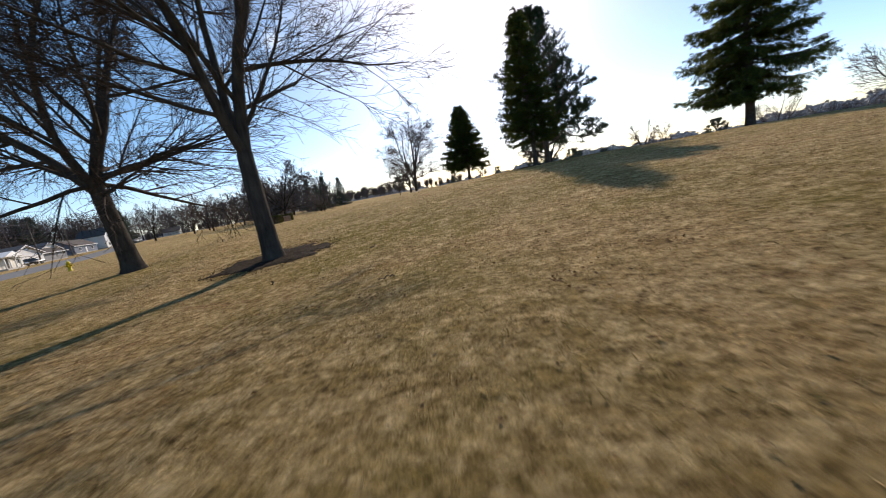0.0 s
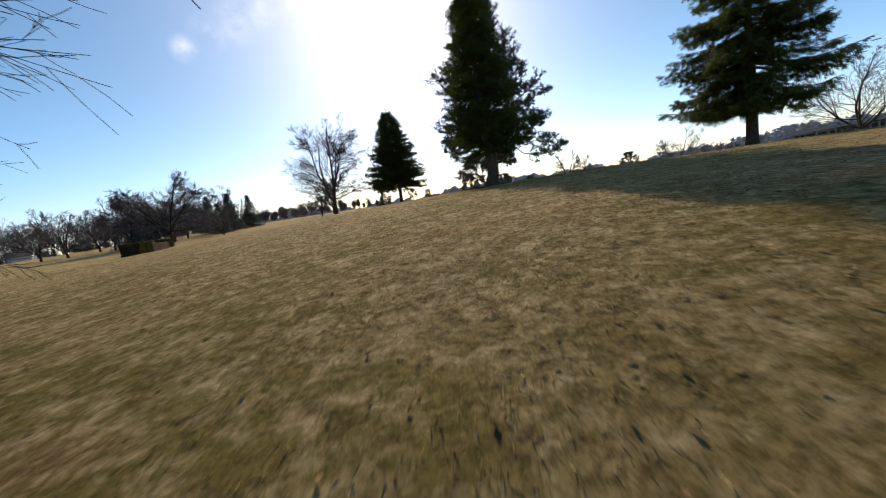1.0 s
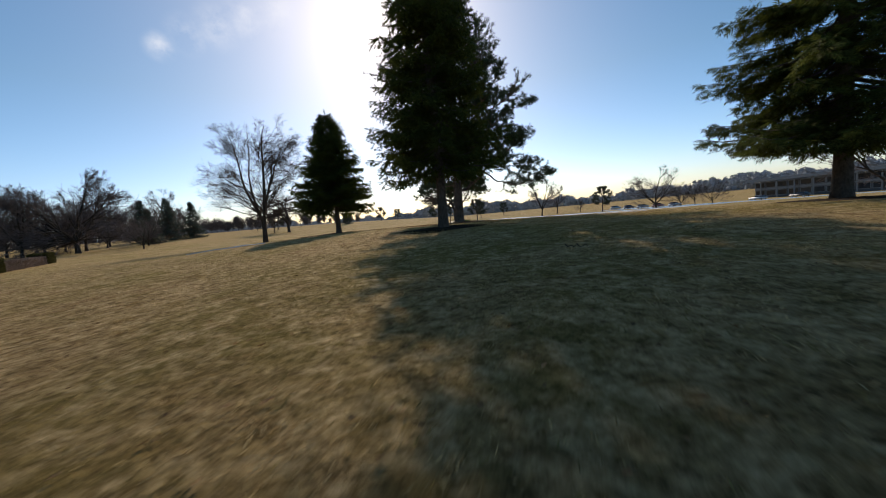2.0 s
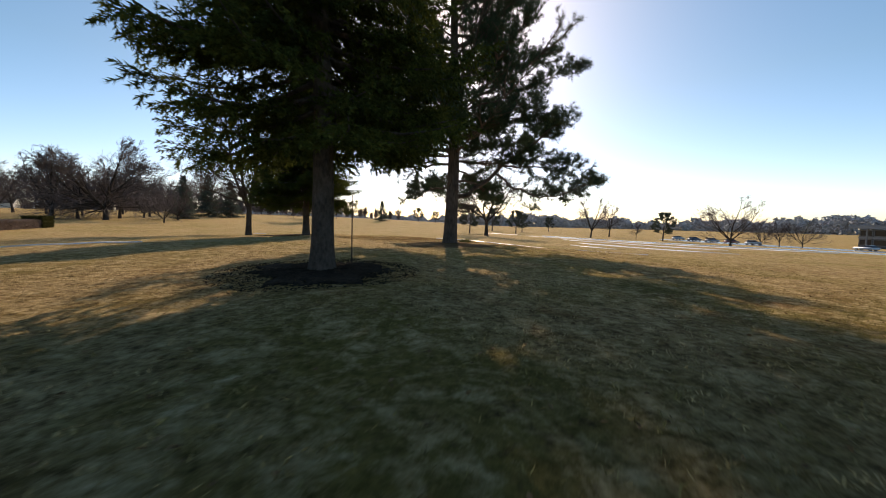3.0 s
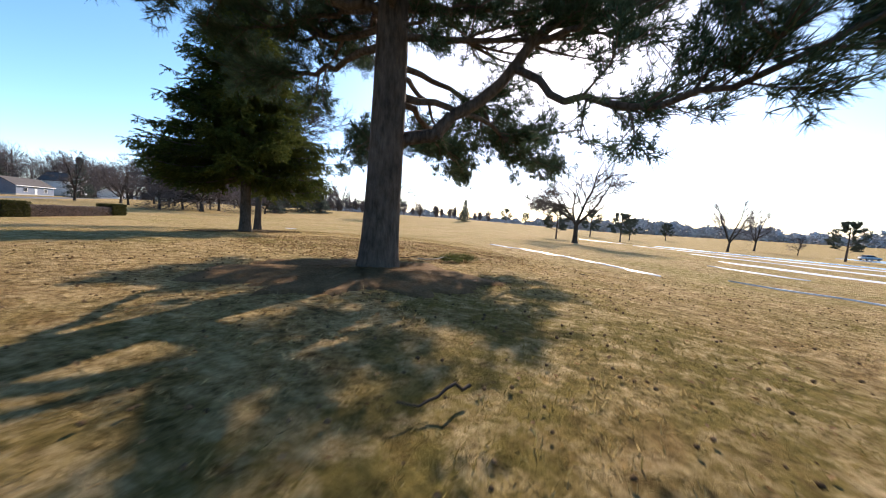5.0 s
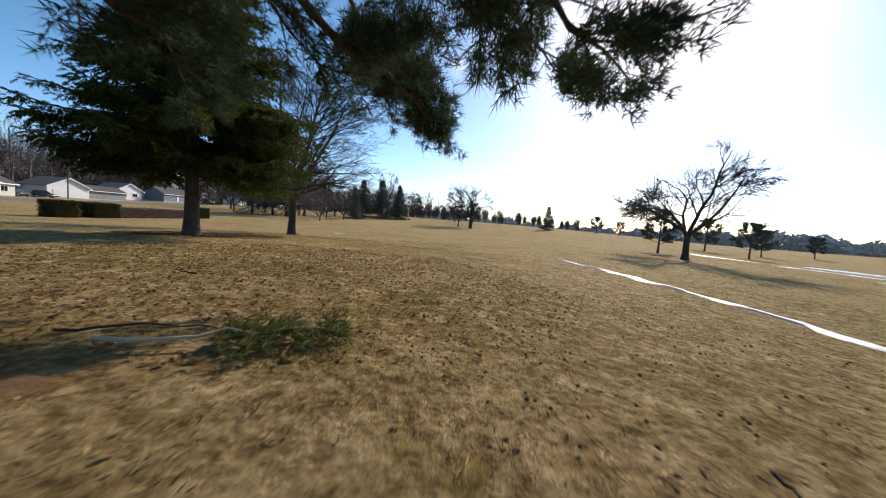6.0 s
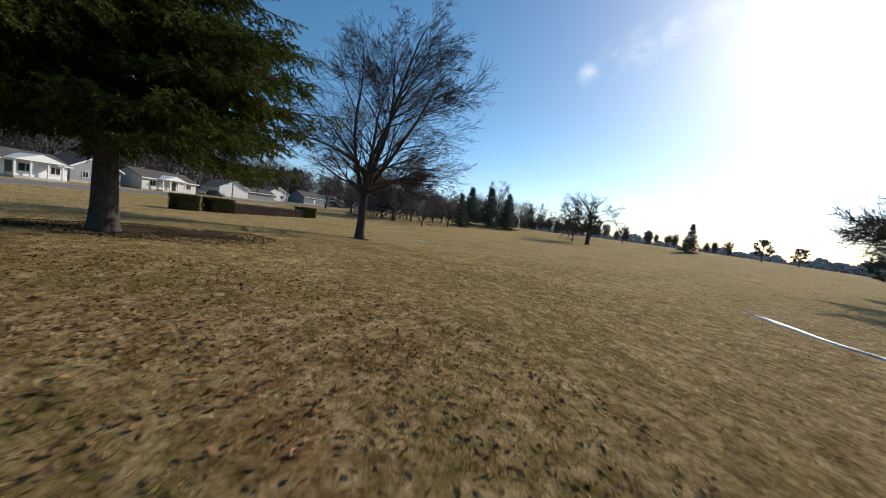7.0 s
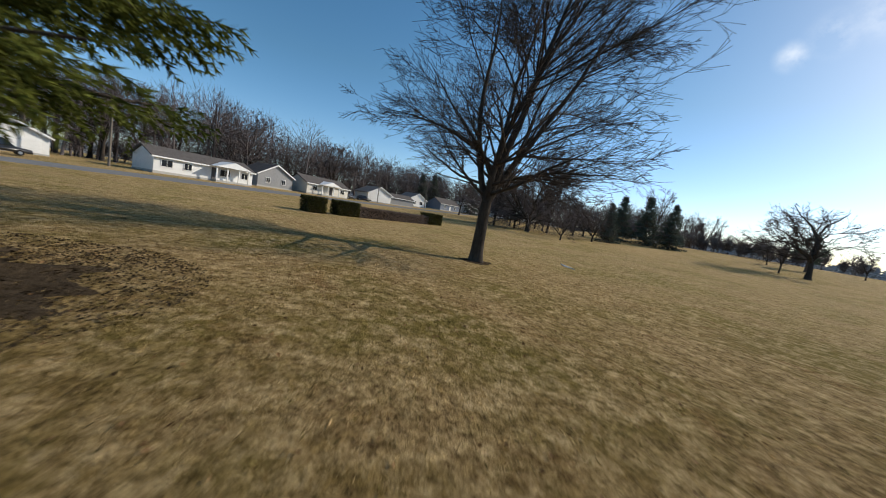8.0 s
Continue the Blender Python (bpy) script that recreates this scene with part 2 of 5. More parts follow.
PALE_STEM = material("peeled_pale_stem", (0.36, 0.29, 0.21), (0.60, 0.52, 0.41), 14.0, 0.8, 0.2, 30.0, depth=0.004)
FRESH = leafy("fresh_fallen_needles", (0.055, 0.072, 0.020), (0.14, 0.145, 0.045), 0.4, 0.25)
DEADLEAF = leafy("dead_leaves", (0.14, 0.076, 0.036), (0.34, 0.205, 0.100), 0.5, 0.25)
RUBBER = material("tyre_rubber", (0.015, 0.015, 0.015), (0.03, 0.03, 0.03), 20.0, 0.9, 0.0)
CHROME = material("rim_alloy", (0.45, 0.45, 0.46), (0.6, 0.6, 0.61), 9.0, 0.3, 0.0, metal=0.9)
PANEL = material("dark_facade_panel", (0.055, 0.06, 0.068), (0.10, 0.105, 0.115), 1.0, 0.6, 0.0)
FASCIA = material("grey_roof_fascia", (0.16, 0.17, 0.18), (0.25, 0.26, 0.275), 1.0, 0.6, 0.0)


def glass_material():
    m = bpy.data.materials.new("window_glass")
    m.use_nodes = True
    b = m.node_tree.nodes["Principled BSDF"]
    b.inputs["Base Color"].default_value = (0.02, 0.024, 0.03, 1)
    b.inputs["Roughness"].default_value, b.inputs["IOR"].default_value = 0.06, 1.5
    return m


GLASS = glass_material()


def car_paint(name, col):
    m = bpy.data.materials.new(name)
    m.use_nodes = True
    b = m.node_tree.nodes["Principled BSDF"]
    b.inputs["Base Color"].default_value = (*col, 1)
    b.inputs["Roughness"].default_value, b.inputs["Coat Weight"].default_value = 0.35, 0.6
    return m


# ---------------------------------------------------------------- mesh helpers
def mesh_np(name, verts, faces, mat, smooth=False):
    verts, faces = np.asarray(verts, np.float32), np.asarray(faces, np.int32)
    me = bpy.data.meshes.new(name)
    k = faces.shape[1]
    me.vertices.add(len(verts))
    me.vertices.foreach_set("co", verts.ravel())
    me.loops.add(faces.size)
    me.loops.foreach_set("vertex_index", faces.ravel())
    me.polygons.add(len(faces))
    me.polygons.foreach_set("loop_start", np.arange(0, faces.size, k, dtype=np.int32))
    if smooth:
        me.polygons.foreach_set("use_smooth", np.ones(len(faces), bool))
    me.update(calc_edges=True)
    me.materials.append(mat)
    return me


def put(name, me, parent=None, label="", **tags):
    ob = new(name, me)
    if parent:
        ob.parent = parent
    return tagged(ob, label, **tags)


def part(name, bm, mat, parent, label="", smooth=False):
    me = bpy.data.meshes.new(name)
    for f in bm.faces:
        f.smooth = smooth
    bm.to_mesh(me)
    bm.free()
    me.materials.append(mat)
    return put(name, me, parent, label)


def empty(name, m, label, category, group="", kind=""):
    ob = new(name)
    ob.matrix_world = m
    return tagged(ob, label, category, group, kind)


def box_bm(cx, cy, cz, sx, sy, sz, bevel=0.0, bm=None):
    own = bm or bmesh.new()
    v = bmesh.ops.create_cube(own, size=1.0, matrix=Matrix.Translation((cx, cy, cz)) @ Matrix.Diagonal((sx, sy, sz, 1)))["verts"]
    if bevel:
        edges = {e for q in v for e in q.link_edges}
        bmesh.ops.bevel(own, geom=list(edges), offset=bevel, segments=2, affect="EDGES")
    return own


def tube_np(points, radii, sides=8):
    """One tube along a line of points, rings shared."""
    p, r = np.asarray(points, float), np.asarray(radii, float)
    d = np.gradient(p, axis=0)
    d /= np.linalg.norm(d, axis=1, keepdims=True) + 1e-9
    ref = np.where(np.abs(d[:, 2:3]) > 0.9, [[1.0, 0, 0]], [[0, 0, 1.0]])
    u = np.cross(ref, d)
    u /= np.linalg.norm(u, axis=1, keepdims=True)
    v = np.cross(d, u)
    a = np.arange(sides) * 2 * np.pi / sides
    ring = p[:, None] + r[:, None, None] * (np.cos(a)[None, :, None] * u[:, None] + np.sin(a)[None, :, None] * v[:, None])
    n = len(p)
    i, j = np.meshgrid(np.arange(n - 1), np.arange(sides), indexing="ij")
    k = (j + 1) % sides
    f = np.stack([i * sides + j, i * sides + k, (i + 1) * sides + k, (i + 1) * sides + j], -1).reshape(-1, 4)
    return ring.reshape(-1, 3), f


def sticks_np(segs, sides=3):
    """Many separate short tubes: rows of x0 y0 z0 x1 y1 z1 r0 r1."""
    s = np.asarray(segs, float)
    p0, p1, r0, r1 = s[:, :3], s[:, 3:6], s[:, 6], s[:, 7]
    d = p1 - p0
    d /= np.linalg.norm(d, axis=1, keepdims=True) + 1e-9
    ref = np.where(np.abs(d[:, 2:3]) > 0.9, [[1.0, 0, 0]], [[0, 0, 1.0]])
    u = np.cross(ref, d)
    u /= np.linalg.norm(u, axis=1, keepdims=True) + 1e-9
    v = np.cross(d, u)
    a = np.arange(sides) * 2 * np.pi / sides
    off = np.cos(a)[None, :, None] * u[:, None] + np.sin(a)[None, :, None] * v[:, None]
    ring = np.stack([p0[:, None] + r0[:, None, None] * off, p1[:, None] + r1[:, None, None] * off], 1)
    base = np.arange(len(s))[:, None] * 2 * sides
    j = np.arange(sides)
    k = (j + 1) % sides
    f = np.stack([base + j, base + k, base + sides + k, base + sides + j], -1).reshape(-1, 4)
    return ring.reshape(-1, 3), f


def joined(chunks):
    vs, fs, n = [], [], 0
    for v, f in chunks:
        vs.append(v)
        fs.append(f + n)
        n += len(v)
    return np.concatenate(vs), np.concatenate(fs)


def scatter_np(pos, way, size, template, rng, flat=False):
    """Copies of a small triangle template: pos, pointing along way, with a random roll."""
    n = len(pos)
    d = way / (np.linalg.norm(way, axis=1, keepdims=True) + 1e-9)
    ref = np.where(np.abs(d[:, 2:3]) > 0.95, [[1.0, 0, 0]], [[0, 0, 1.0]])
    u = np.cross(ref, d)
    u /= np.linalg.norm(u, axis=1, keepdims=True) + 1e-9
    v = np.cross(d, u)
    roll = rng.normal(0, 0.5, n) if flat else rng.uniform(0, 2 * np.pi, n)
    c, s = np.cos(roll)[:, None], np.sin(roll)[:, None]
    u, v = c * u + s * v, c * v - s * u
    tv, tf = template
    out = pos[:, None] + size[:, None, None] * (tv[None, :, 0:1] * d[:, None] + tv[None, :, 1:2] * u[:, None] + tv[None, :, 2:3] * v[:, None])
    f = tf[None] + (np.arange(n) * len(tv))[:, None, None]
    return out.reshape(-1, 3), f.reshape(-1, 3)


def spray_template(pairs=3, thick=0.085, reach=0.34):
    """A spruce twig tip: a spine with side shoots, each a thin brush of needles that hangs a little."""
    v, f = [], []

    def tri(a, b, w, lift):
        a, b = np.array(a), np.array(b)
        d = (b - a) / np.linalg.norm(b - a)
        side = np.array([-d[1], d[0], 0]) * w
        k = len(v)
        v.extend([a - side * 0.6, a * 0.5 + b * 0.5 + side + [0, 0, lift * 0.3], b + [0, 0, lift]])
        f.append((k, k + 1, k + 2))

    tri((0, 0, 0), (1, 0, 0), thick, -0.08)
    for i in range(pairs):
        x = 0.05 + 0.68 * i / pairs
        for s in (1, -1):
            tri((x + 0.04 * s, 0, 0), (x + 0.32, s * reach * (1.15 - 0.7 * x), 0), thick * 0.85, 0.06 * s - 0.14)
    return np.array(v, float), np.array(f)


def brush_template(n=11, seed=9):
    """A spruce shoot up close: needles set all round a stem, swept forward."""
    r = np.random.default_rng(seed)
    v, f = [(0, -0.03, 0), (0, 0.03, 0), (1.0, 0, -0.03)], [(0, 1, 2)]
    for i in range(n):
        a, x = i * 2.4, 0.82 * i / n
        d = np.array([0.74, 0.66 * math.cos(a), 0.66 * math.sin(a) - 0.10])
        side = np.cross(d, r.normal(size=3))
        side *= 0.058 / np.linalg.norm(side)
        s = np.array([x, 0, -0.03 * x])
        k = len(v)
        v.extend([s - side, s + side, s + d * r.uniform(0.26, 0.38)])
        f.append((k, k + 1, k + 2))
    return np.array(v, float), np.array(f)


def tuft_template(n=16, seed=3, thin=0.042):
    """A pine shoot: long needles that spread from one point."""
    r = np.random.default_rng(seed)
    v, f = [], []
    for i in range(n):
        a, spread = i * 2.399, r.uniform(0.25, 1.15)
        d = np.array([math.cos(spread), math.sin(spread) * math.cos(a), math.sin(spread) * math.sin(a)])
        side = np.cross(d, r.normal(size=3))
        side *= thin / np.linalg.norm(side)
        s = d * r.uniform(-0.15, 0.25)
        k = len(v)
        v.extend([s - side, s + side, s + d * r.uniform(0.75, 1.0)])
        f.append((k, k + 1, k + 2))
    return np.array(v), np.array(f)


SPRAY, SPRAY_FINE, TUFT, TUFT_FAR = spray_template(), brush_template(), tuft_template(9, 3, 0.034), tuft_template(6, 5)
CLUMP = (np.array([(-0.5, 0, 0), (0.5, 0, 0.1), (0, 0.1, 1), (0, -0.5, 0.1), (0, 0.5, 0.3), (0.2, 0, 0.9)], float), np.array([(0, 1, 2), (3, 4, 5)]))

# ---------------------------------------------------------------- ground
HEIGHTS = np.array([
    (2.2, 11, 1.13), (-7.2, 13.8, 1.28), (6.3, 7.5, 1.02), (9.6, 1.8, 1.0), (9.5, -14, 0.9), (8.2, 10.7, 1.25), (8.8, 15.2, 1.85),
    (13.2, 25.9, 2.5), (11.2, 33.2, 2.68), (15.4, 31.5, 2.65), (13.0, 43.5, 2.56), (16.4, 41, 2.5), (14.6, 47.5, 2.5), (3.4, 49.4, 2.55),
    (6.4, 54, 2.45), (-7.2, 60, 1.94), (17.1, 85.9, 1.6), (25.4, 31, 2.4), (19, 54, 1.85), (25, 53, 1.7), (-29.5, 51.6, 1.67), (-37.7, 67.2, 1.94),
    (-49, 90, 2.5), (-28, 125, 2.66), (-122, 67, 3.1), (-60, 22, 2.3), (53, 140, -0.2), (63, 72, 0.9), (146, 125, -1.8), (30, -10, 1.0), (-40, -20, 1.4), (-16, 153, 3.6)])


def tps(r):
    return r * r * np.log(r + 1e-6)


gp = HEIGHTS[:, :2]
gk = tps(np.linalg.norm(gp[:, None] - gp[None], axis=-1)) + np.eye(len(gp)) * 4.0
gq = np.c_[np.ones(len(gp)), gp]
GW = np.linalg.solve(np.block([[gk, gq], [gq.T, np.zeros((3, 3))]]), np.r_[HEIGHTS[:, 2], 0, 0, 0])


def heights(x, y):
    x, y = np.asarray(x, float), np.asarray(y, float)
    cx, cy = np.clip(x, -200, 190), np.clip(y, -40, 230)
    q = np.stack([cx, cy], -1)
    z = np.zeros(x.shape)
    for w, c in zip(GW, gp):
        z = z + w * tps(np.linalg.norm(q - c, axis=-1))
    z = z + GW[-3] + GW[-2] * cx + GW[-1] * cy
    far = np.clip((np.hypot(x + 10, y - 60) - 190) / 120, 0, 1)
    z = z * (1 - far) + 1.5 * far
    near = 1 - np.clip((np.hypot((x - 8) / 26, (y - 30) / 42) - 0.9) / 0.4, 0, 1)
    lumps = 0.022 * np.sin(1.9 * x + 1.3 * np.sin(0.8 * y)) * np.sin(2.3 * y + 0.7 * x) + 0.05 * np.sin(0.43 * x + 0.9) * np.sin(0.37 * y + 0.31 * x)
    return z + lumps * near


def ground_z(x, y):
    return float(heights(x, y))


def graded(lo, hi, step, start, stop):
    mid = np.arange(lo, hi + 1e-6, step)
    out, up, d = [], [], step
    x = lo
    while x > start:
        d *= 1.17
        x -= d
        out.append(x)
    x, d = mid[-1], step
    while x < stop:
        d *= 1.17
        x += d
        up.append(x)
    return np.r_[out[::-1], mid, up]


def build_ground():
    xs, ys = graded(-14, 34, 0.4, -3500, 3500), graded(-6, 70, 0.4, -3500, 3500)
    gx, gy = np.meshgrid(xs, ys, indexing="ij")
    v = np.stack([gx, gy, heights(gx, gy)], -1).reshape(-1, 3)
    n, m = len(xs), len(ys)
    i, j = np.meshgrid(np.arange(n - 1), np.arange(m - 1), indexing="ij")
    f = np.stack([i * m + j, (i + 1) * m + j, (i + 1) * m + j + 1, i * m + j + 1], -1).reshape(-1, 4)
    put("ground", mesh_np("ground", v, f, TURF, True), None, "dormant tan and olive park lawn on a gentle mound", category="lawn", kind="structure")


build_ground()


def strip(name, line, width, mat, lift, label, category, wobble=0.0, seed=0, kind="structure", thick=0.0, ragged=0.0):
    """A band laid over the ground along a line."""
    rng = np.random.default_rng(seed)
    line = np.array(line, float)
    seg = np.r_[0, np.cumsum(np.linalg.norm(np.diff(line, axis=0), axis=1))]
    s = np.arange(0, seg[-1], max(0.25, min(2.0, width / 3)))
    c = np.stack([np.interp(s, seg, line[:, 0]), np.interp(s, seg, line[:, 1])], -1)
    for _ in range(6):
        c[1:-1] = (c[:-2] + 2 * c[1:-1] + c[2:]) / 4
    d = np.gradient(c, axis=0)
    d /= np.linalg.norm(d, axis=1, keepdims=True)
    side = np.stack([d[:, 1], -d[:, 0]], -1)
    rows = np.linspace(-1, 1, 7)
    env = np.ones(len(s))
    if ragged:
        env = np.clip(np.minimum(s, s[-1] - s) / ragged, 0.05, 1)
    wl = 1 + wobble * np.convolve(rng.normal(size=len(s) + 8), np.ones(9) / 3, "valid")
    wr = 1 + wobble * np.convolve(rng.normal(size=len(s) + 8), np.ones(9) / 3, "valid")
    w = np.where(rows[None] < 0, np.clip(wl, 0.15, 2)[:, None], np.clip(wr, 0.15, 2)[:, None]) * rows[None] * env[:, None] * width / 2
    p = c[:, None] + side[:, None] * w[..., None]
    z = heights(p[..., 0], p[..., 1]) + lift + thick * (1 - rows[None] ** 2)
    z = np.where(np.abs(rows[None]) > 0.99, z - 0.05 - lift * 0.5, z)
    v = np.concatenate([p, z[..., None]], -1).reshape(-1, 3)
    i, j = np.meshgrid(np.arange(len(s) - 1), np.arange(6), indexing="ij")
    f = np.stack([i * 7 + j, i * 7 + j + 1, (i + 1) * 7 + j + 1, (i + 1) * 7 + j], -1).reshape(-1, 4)
    return put(name, mesh_np(name, v, f[:, ::-1], mat, True), None, label, category=category, kind=kind)


ROAD = [(0, -60), (-18, -10), (-36, 20), (-52, 36), (-78, 57), (-112, 82), (-165, 128), (-215, 175)]
strip("road", ROAD, 8.0, ASPHALT, 0.10, "pale worn asphalt street along the park edge", "road")
strip("drive", [(33, 112), (44, 102), (57, 90), (76, 71), (100, 45), (122, 15)], 7.0, WET, 0.10, "wet grey asphalt drive that mirrors the sky", "road")
strip("parking_lot", [(96, 170), (116, 128), (124, 85)], 24.0, WET, 0.08, "wet asphalt car park before the low building", "car park")

# ---------------------------------------------------------------- bare trees
def perp(d, rng):
    v = d.cross(Vector(rng.normal(size=3)))
    return v.normalized()


def bare_segments(seed, height, trunk_r, fork, width, leaders=3, laterals=11, kids=(8, 6, 4), lean=0.38, up=0.05, crook=0.10, twig_r=0.006, levels=5, low=0.03, oval=False, sway=(0.0, 0.0), high=0.97):
    """A leafless tree about the origin: trunk line, main limbs and crown of twigs."""
    rng = np.random.default_rng(seed)
    trunk, limbs, twigs = [], [], []
    p, d = Vector((0, 0, -0.25)), Vector((rng.normal() * 0.04, rng.normal() * 0.04, 1)).normalized()
    n = 9
    for i in range(n + 1):
        t = i / n
        flare = 1 + 0.75 * math.exp(-t * fork / 0.28)
        trunk.append((*p, trunk_r * flare * (1 - 0.2 * t)))
        p = p + d * (fork + 0.25) / n
        d = (d + Vector(rng.normal(0, 0.02, 3))).normalized()
    top = Vector(trunk[-1][:3])

    def grow(p, d, length, r, level, store):
        steps = {1: 10, 2: 7, 3: 4, 4: 3, 5: 2}[level] if level < levels else (2 if levels == 5 else 1)
        count = laterals if level == 1 else (kids[level - 2] if level < levels else 0)
        at = sorted(rng.uniform(low if level == 1 else 0.12, high if level == 1 else 0.97, count))
        k, bend = 0, Vector(rng.normal(0, 0.4, 3))
        for i in range(steps):
            q = p + d * (length / steps)
            ra, rb = r * (1 - 0.82 * i / steps), r * (1 - 0.82 * (i + 1) / steps)
            (store if level < 3 else twigs).append((*p, *q, max(ra, twig_r), max(rb, twig_r)))
            while k < count and at[k] <= (i + 1) / steps:
                u = at[k]
                out = Vector((p.x, p.y, 0))
                side = (perp(d, rng) + (out.normalized() * (0.8 if level == 1 else 0.4) if out.length > 0.3 else Vector((0, 0, 0)))).normalized()
                if level == 1:
                    ang, cl = rng.uniform(0.9, 1.4) - 0.5 * u, width * (min(0.62 + 1.3 * u, 1.12 - 0.85 * u) if oval else 1.02 - 0.78 * u) * rng.uniform(0.7, 1.1)
                else:
                    ang, cl = rng.uniform(0.5, 0.95), length * (0.72 - 0.36 * u) * rng.uniform(0.65, 1.1)
                cd = (d * math.cos(ang) + side * math.sin(ang)).normalized()
                grow(p.lerp(q, rng.uniform(0.1, 0.9)), cd, cl, max(rb * (0.5 if level == 1 else 0.6), twig_r), level + 1, store)
                k += 1
            p = q
            d = (d + bend * crook * 0.5 + Vector(rng.normal(0, crook, 3)) + Vector((0, 0, up * (2.0 if level == 1 else 1.0)))).normalized()

    for i in range(leaders):
        a = i * 2 * math.pi / leaders + rng.uniform(-0.3, 0.3) + 0.5
        tilt = lean * rng.uniform(0.6, 1.15) if i else lean * 0.3
        d = Vector((math.cos(a) * math.sin(tilt), math.sin(a) * math.sin(tilt), math.cos(tilt)))
        start = top.lerp(Vector(trunk[-2][:3]), rng.uniform(0, 0.9) if i else 0)
        store = []
        grow(start, d, (height - fork) * rng.uniform(0.86, 0.98) * (1 if i == 0 else 0.92), trunk_r * (0.72 if i == 0 else 0.58), 1, store)
        limbs.append(np.array(store))
    twigs = np.array(twigs)
    for rows in (*limbs, twigs):
        for c, k in ((0, sway[0]), (1, sway[1])):
            rows[:, c] += k * np.clip(rows[:, 2] - fork, 0, None)
            rows[:, c + 3] += k * np.clip(rows[:, 5] - fork, 0, None)
    return np.array(trunk), limbs, twigs


def bare_tree(name, at, label, group="", twig_mat=None, bark=None, turn=0.0, sides=6, split=True, **how):
    x, y = at
    tr, limbs, twigs = bare_segments(**how)
    base = empty(name, pose(x, y, ground_z(x, y), 0, 0, turn), label, "tree", group)
    v, f = tube_np(tr[:, :3], tr[:, 3], 14)
    lump = 1 + 0.06 * np.sin(5 * np.arctan2(v[:, 1], v[:, 0]) + 1.3 * v[:, 2]) * np.exp(-np.maximum(v[:, 2], 0) * 0.8)
    v[:, 0] *= lump
    v[:, 1] *= lump
    put("trunk", mesh_np("trunk", v, f, bark or BARK_GREY, True), base)
    for limb in limbs if split else [np.concatenate(limbs)]:
        put("limb", mesh_np("limb", *sticks_np(limb, sides), bark or BARK_GREY, True), base)
    put("crown", mesh_np("crown", *sticks_np(twigs, 3), twig_mat or TWIG), base)
    return base


# ---------------------------------------------------------------- conifers
def spruce_parts(seed, height, trunk_r, clear, radius, droop=0.30, whorl=0.33, per=7, spray=0.34, dens=1.0, taper=0.85, comb=None):
    rng = np.random.default_rng(seed)
    boughs, pos, way, size = [], [], [], []
    h = clear
    while h < height - 0.25:
        t = (h - clear) / (height - clear)
        reach = radius * (1 - t) ** taper * (0.75 + 0.25 * min(1, t * 8)) + 0.15
        for k in range(per):
            a = rng.uniform(0, 2 * math.pi)
            L = reach * rng.uniform(0.68, 1.12)
            hh = h + rng.uniform(-0.2, 0.2)
            out = np.array([math.cos(a), math.sin(a), 0])
            s = np.linspace(0, 1, 7)
            sag = -droop * L * (1 - 1.3 * t) * (1.5 * s - 0.9 * s ** 3) + 0.10 * L * s * (t + 0.1)
            line = out[None] * (L * s)[:, None] + np.array([0, 0, 1.0])[None] * (hh + sag)[:, None]
            line[:, :2] += rng.normal(0, 0.03 * L, (7, 2)) * s[:, None]
            r0 = 0.012 + 0.016 * L
            for i in range(6):
                boughs.append((*line[i], *line[i + 1], r0 * (1 - s[i] * 0.85), r0 * (1 - s[i + 1] * 0.85)))
            side = np.array([-out[1], out[0], 0])
            nb = max(5, int(L * 8.5 * dens))
            for u in rng.uniform(0.14, 1.0, nb):
                q = np.array([np.interp(u, s, line[:, c]) for c in range(3)])
                sgn = rng.choice((-1, 1))
                bl = (0.18 + 0.30 * L * (1.05 - u) * (0.4 + u)) * rng.uniform(0.6, 1.1)
                bd = out * 0.75 + side * sgn * 0.85 + np.array([0, 0, rng.uniform(-0.55, 0.05)])
                bd /= np.linalg.norm(bd)
                ns = max(2, int(bl / (spray * 0.42)))
                for w in np.linspace(0.1, 1.0, ns):
                    pos.append(q + bd * bl * w + rng.normal(0, 0.03, 3) + np.array([0, 0, -0.18 * bl * w * w]))
                    way.append(bd + rng.normal(0, 0.35, 3) + np.array([0, 0, -0.25]))
                    size.append(spray * rng.uniform(0.7, 1.2))
            pos.append(line[-1])
            way.append(out + np.array([0, 0, 0.15]))
            size.append(spray * 1.2)
        h += whorl * (1 - 0.45 * t)
    pos.append(np.array([0, 0, height - 0.3]))
    way.append(np.array([0, 0, 1.0]))
    size.append(0.6)
    n = 14
    z = np.linspace(-0.25, height * 0.98, n)
    r = trunk_r * (1 - np.clip(z, 0, None) / height) ** 0.8 * (1 + 0.8 * np.exp(-np.clip(z + 0.25, 0, None) / 0.3)) + 0.01
    z = np.r_[-0.25, -0.05, 0.15, 0.45, z[1:]]
    r = np.interp(z, np.linspace(-0.25, height, 60), trunk_r * (1 - np.clip(np.linspace(-0.25, height, 60), 0, None) / height) ** 0.8 + 0.008)
    r *= 1 + 0.75 * np.exp(-(z + 0.25) / 0.3)
    order = np.argsort(z)
    z, r = z[order], r[order]
    trunk = np.c_[0.04 * np.sin(z * 0.6), 0.04 * np.cos(z * 0.5), z]
    fol = scatter_np(np.array(pos), np.array(way), np.array(size), comb or SPRAY, rng, True)
    return (trunk, r), np.array(boughs), fol


